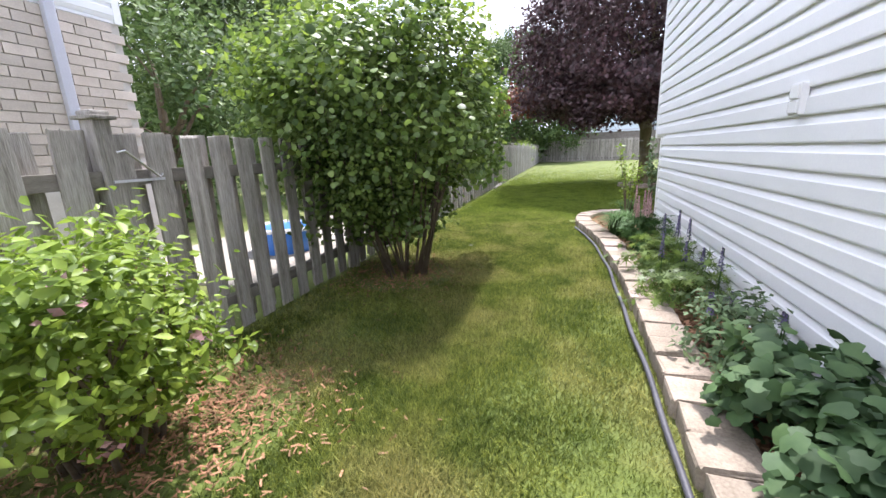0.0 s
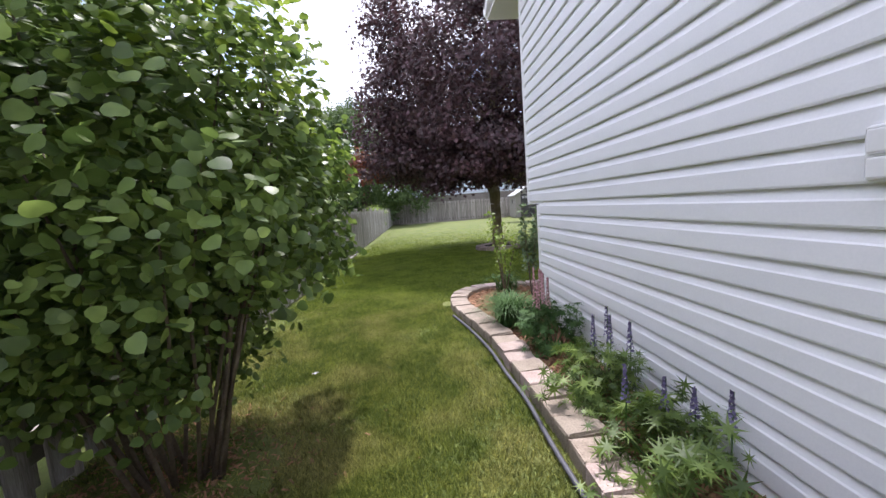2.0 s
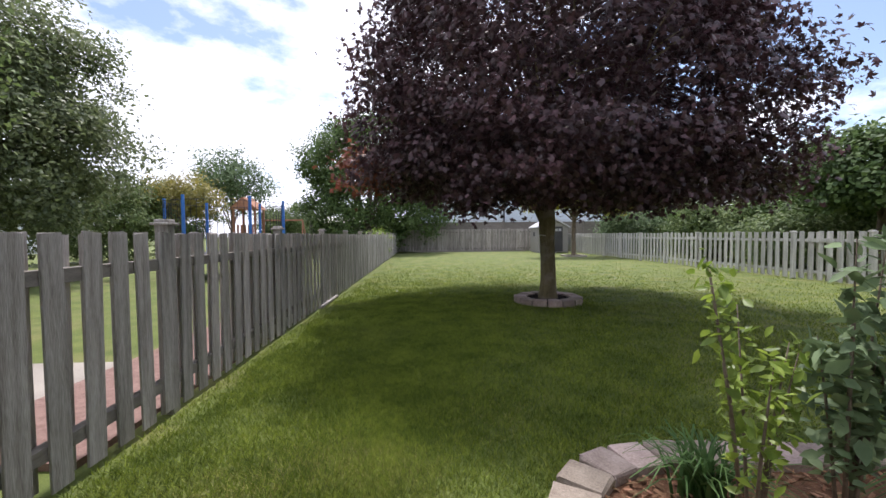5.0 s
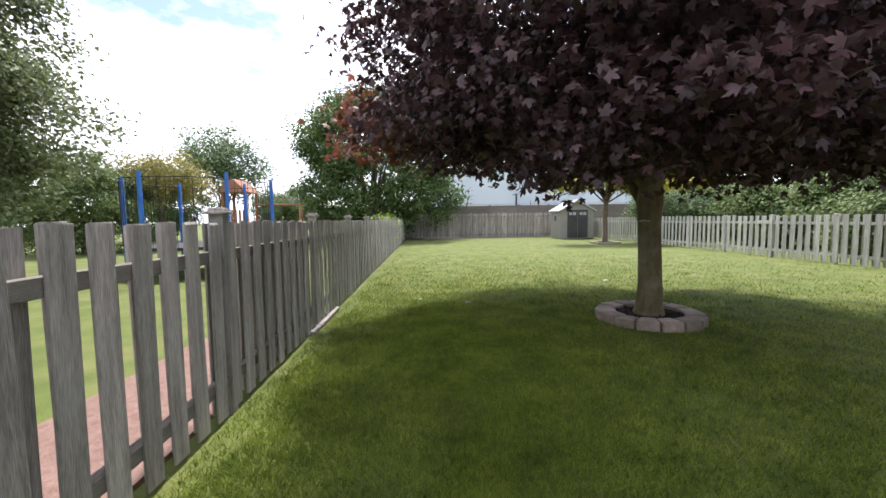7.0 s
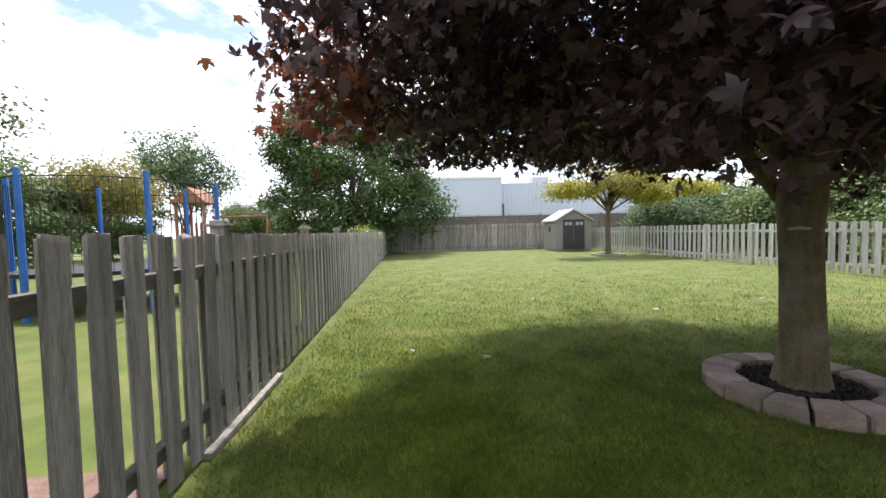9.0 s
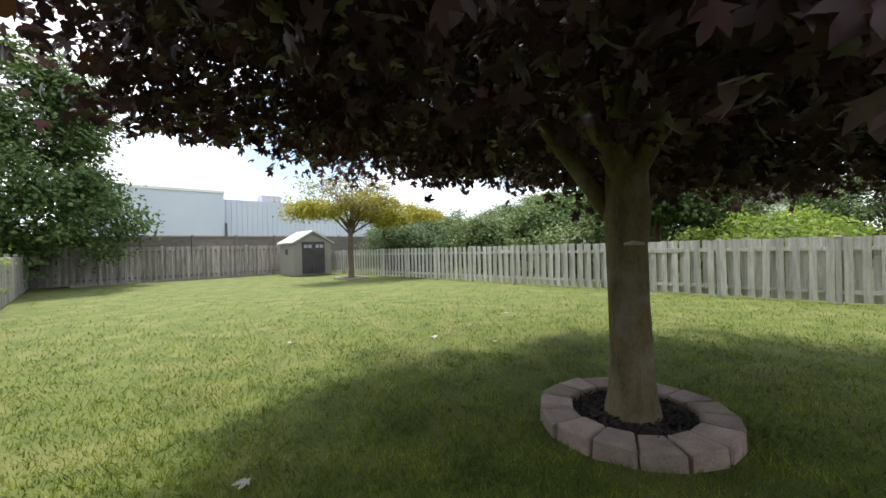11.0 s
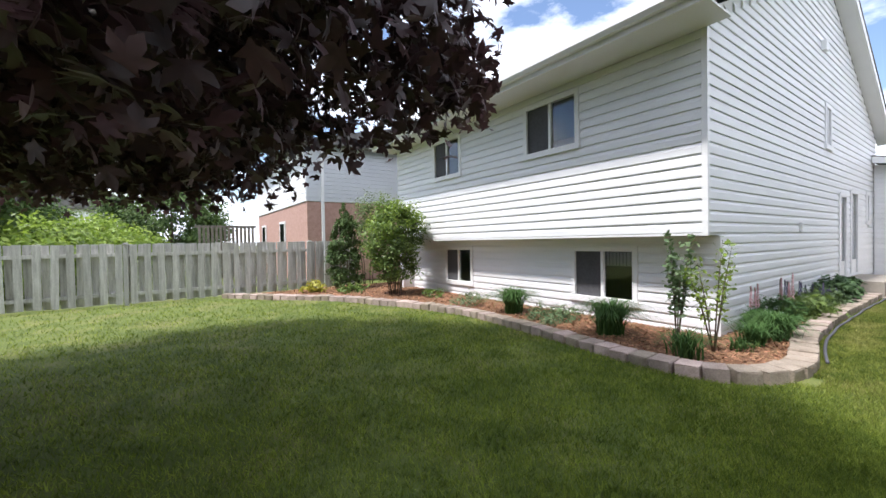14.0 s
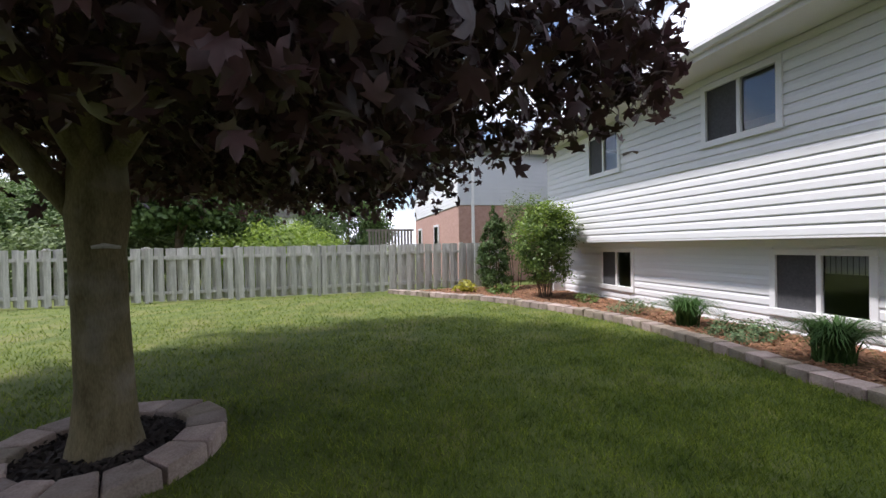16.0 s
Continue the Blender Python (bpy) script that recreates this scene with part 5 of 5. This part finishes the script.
for v in bm.verts:
    v.co += Vector((*tc, 0.85))
part("mat", bm, NETTING, tramp)
part("top_ring", tube(bmesh.new(), [(tc[0] + 2.0 * math.cos(a * 0.2094), tc[1] + 2.0 * math.sin(a * 0.2094), 2.75) for a in range(31)], [0.012] * 31, 5), NETTING, tramp)
for k in range(60):
    a = k * 0.1047
    part("net_cord", tube(bmesh.new(), [(tc[0] + 1.95 * math.cos(a), tc[1] + 1.95 * math.sin(a), 0.9), (tc[0] + 1.95 * math.cos(a), tc[1] + 1.95 * math.sin(a), 2.75)], [0.007, 0.007], 4), NETTING, tramp)
play = thing("play_tower", "wooden play tower with an orange roof", "playset")
TX, TY = -14.6, 26.0
for dx, dy in ((0, 0), (1.4, 0), (0, 1.4), (1.4, 1.4)):
    part("post", box(TX + dx, TX + 0.12 + dx, TY + dy, TY + 0.12 + dy, 0, 3.4), ORANGE, play)
part("deck", box(TX, TX + 1.52, TY, TY + 1.52, 1.4, 1.5), ORANGE, play)
part("roof", prism([(TX - 0.15, 3.35), (TX + 1.67, 3.35), (TX + 0.76, 4.15)], TY - 0.15, TY + 1.67, "y"), ORANGE, play)
for k in range(6):
    part("slat", box(TX + 0.05 + k * 0.24, TX + 0.18 + k * 0.24, TY - 0.03, TY, 1.5, 2.3), ORANGE, play)
part("swing_beam", tube(bmesh.new(), [(TX + 1.5, TY + 0.8, 2.6), (TX + 4.4, TY + 0.8, 2.6)], [0.06, 0.06], 6), ORANGE, play)
for dy in (-0.8, 0.8):
    part("leg", tube(bmesh.new(), [(TX + 4.4, TY + 0.8, 2.6), (TX + 4.6, TY + 0.8 + dy, 0.0)], [0.05, 0.05], 6), ORANGE, play)
toy = link("red_toy", box(-4.3, -4.05, -0.5, -0.25, 0.0, 0.5, 0.05), RED)
tagged(toy, "red plastic toy behind the fence", "toy")
ball = link("red_tag", box(FX + 0.06, FX + 0.09, -2.55, -2.5, 0.75, 0.95, 0.005), RED)
tagged(ball, "red plastic tag tied on the fence", "tag")
shrubrow = shrub("low_hedge", "lime-green low hedge behind the fence's far end", (-4.6, 24.0), 4, 1.2, (-4.7, 24.0, 1.05), (0.6, 4.5, 0.7), 2600, 0.12, LEAF_LIME, 58, OVAL_LEAF, 70, 0.25, 0.4)

# ---- lawn litter and grass ----
for i, (x, y, s) in enumerate(((2.03, 11.04, 0.09), (3.4, 10.8, 0.07), (-1.5, 8.9, 0.09), (4.6, 11.6, 0.08), (0.2, 12.5, 0.06), (2.4, 10.1, 0.06), (-2.4, 9.3, 0.05), (-2.6, -1.6, 0.06))):
    leafling = scatter("fallen_leaf", MAPLE_LEAF, np.array([[x, y, 0.03]]), np.array([[0, 0, 1.0]]), np.array([s * 1.6]), PALEWOOD, None, rng, 0.2)
    tagged(leafling, "dry pale leaf lying on the lawn", "leaf", "fallen leaves")


def litter(name, label, n, x, y, r, seed, mat):
    g = np.random.default_rng(seed)
    p = np.stack([x + g.normal(0, r, n), y + g.normal(0, r, n), g.uniform(0.0, 0.02, n)], 1)
    p = p[p[:, 0] > FX + 0.1]
    tagged(scatter(name, CHIP_PIECE, p, np.tile([0, 0, 1.0], (len(p), 1)), g.uniform(0.02, 0.05, len(p)), mat, None, g, 0.35), label, "mulch", kind="stuff")


litter("bark_litter", "reddish bark mulch under the lilac bush", 1500, -3.1, -3.0, 0.4, 1, CHIP)
litter("bark_litter", "reddish bark mulch under the weigela bush", 2600, -3.2, -5.7, 0.38, 2, CHIP)


def grass(name, n, h, seed, side_yard, mat):
    """Mown blades, thickest along the walk, wider and sparser with distance."""
    g = np.random.default_rng(seed)
    along, d, turn = g.uniform(-9.0, 8.0, n), g.exponential(4.2, n), g.uniform(0, 6.283, n)
    x, y = -2.0 + d * np.cos(turn), along + d * np.sin(turn)
    ok = (x > FX + 0.04) & (x < RX - 0.05) & (y > -7.0) & (y < BY - 0.1)
    ok &= ~in_bed(x - 0.1, y - 0.1) & ~in_bed(x + 0.13, y - 0.13) & (np.hypot(x - MX, y - MY) > 0.74) & ((x < -0.1) | (y > 0.5))
    ok &= ~((np.hypot(x + 3.05, y + 3.0) < 0.6) & (g.random(n) < 0.85)) & ~((np.hypot(x + 3.2, y + 5.7) < 0.62) & (g.random(n) < 0.85))
    ok &= (y + g.normal(0, 1.0, n) < 0.8) == side_yard
    ok &= ~((x < FX + 0.22 + 0.08 * np.sin(y * 3)) & (g.random(n) < 0.6))
    x, y, d = x[ok], y[ok], d[ok]
    m = len(x)
    a, hh, lean = g.uniform(0, 6.283, m), h * g.uniform(0.45, 1.3, m), g.normal(0, 0.6, (m, 2)) * h
    wide = 0.0028 + 0.0004 * np.minimum(d, 16)
    wx, wy = wide * np.cos(a), wide * np.sin(a)
    z = np.full(m, -0.012)
    v = np.stack([np.stack([x - wx, y - wy, z], 1), np.stack([x + wx, y + wy, z], 1), np.stack([x + lean[:, 0], y + lean[:, 1], z + hh], 1)], 1).reshape(-1, 3)
    return tagged(fast_mesh(name, v, np.arange(3 * m).reshape(-1, 3), mat), "short mown green grass with dry tips", "grass", kind="stuff")


grass("grass", 1500000, 0.04, 1, True, GRASS)
grass("grass", 1400000, 0.046, 2, False, GREEN_GRASS)
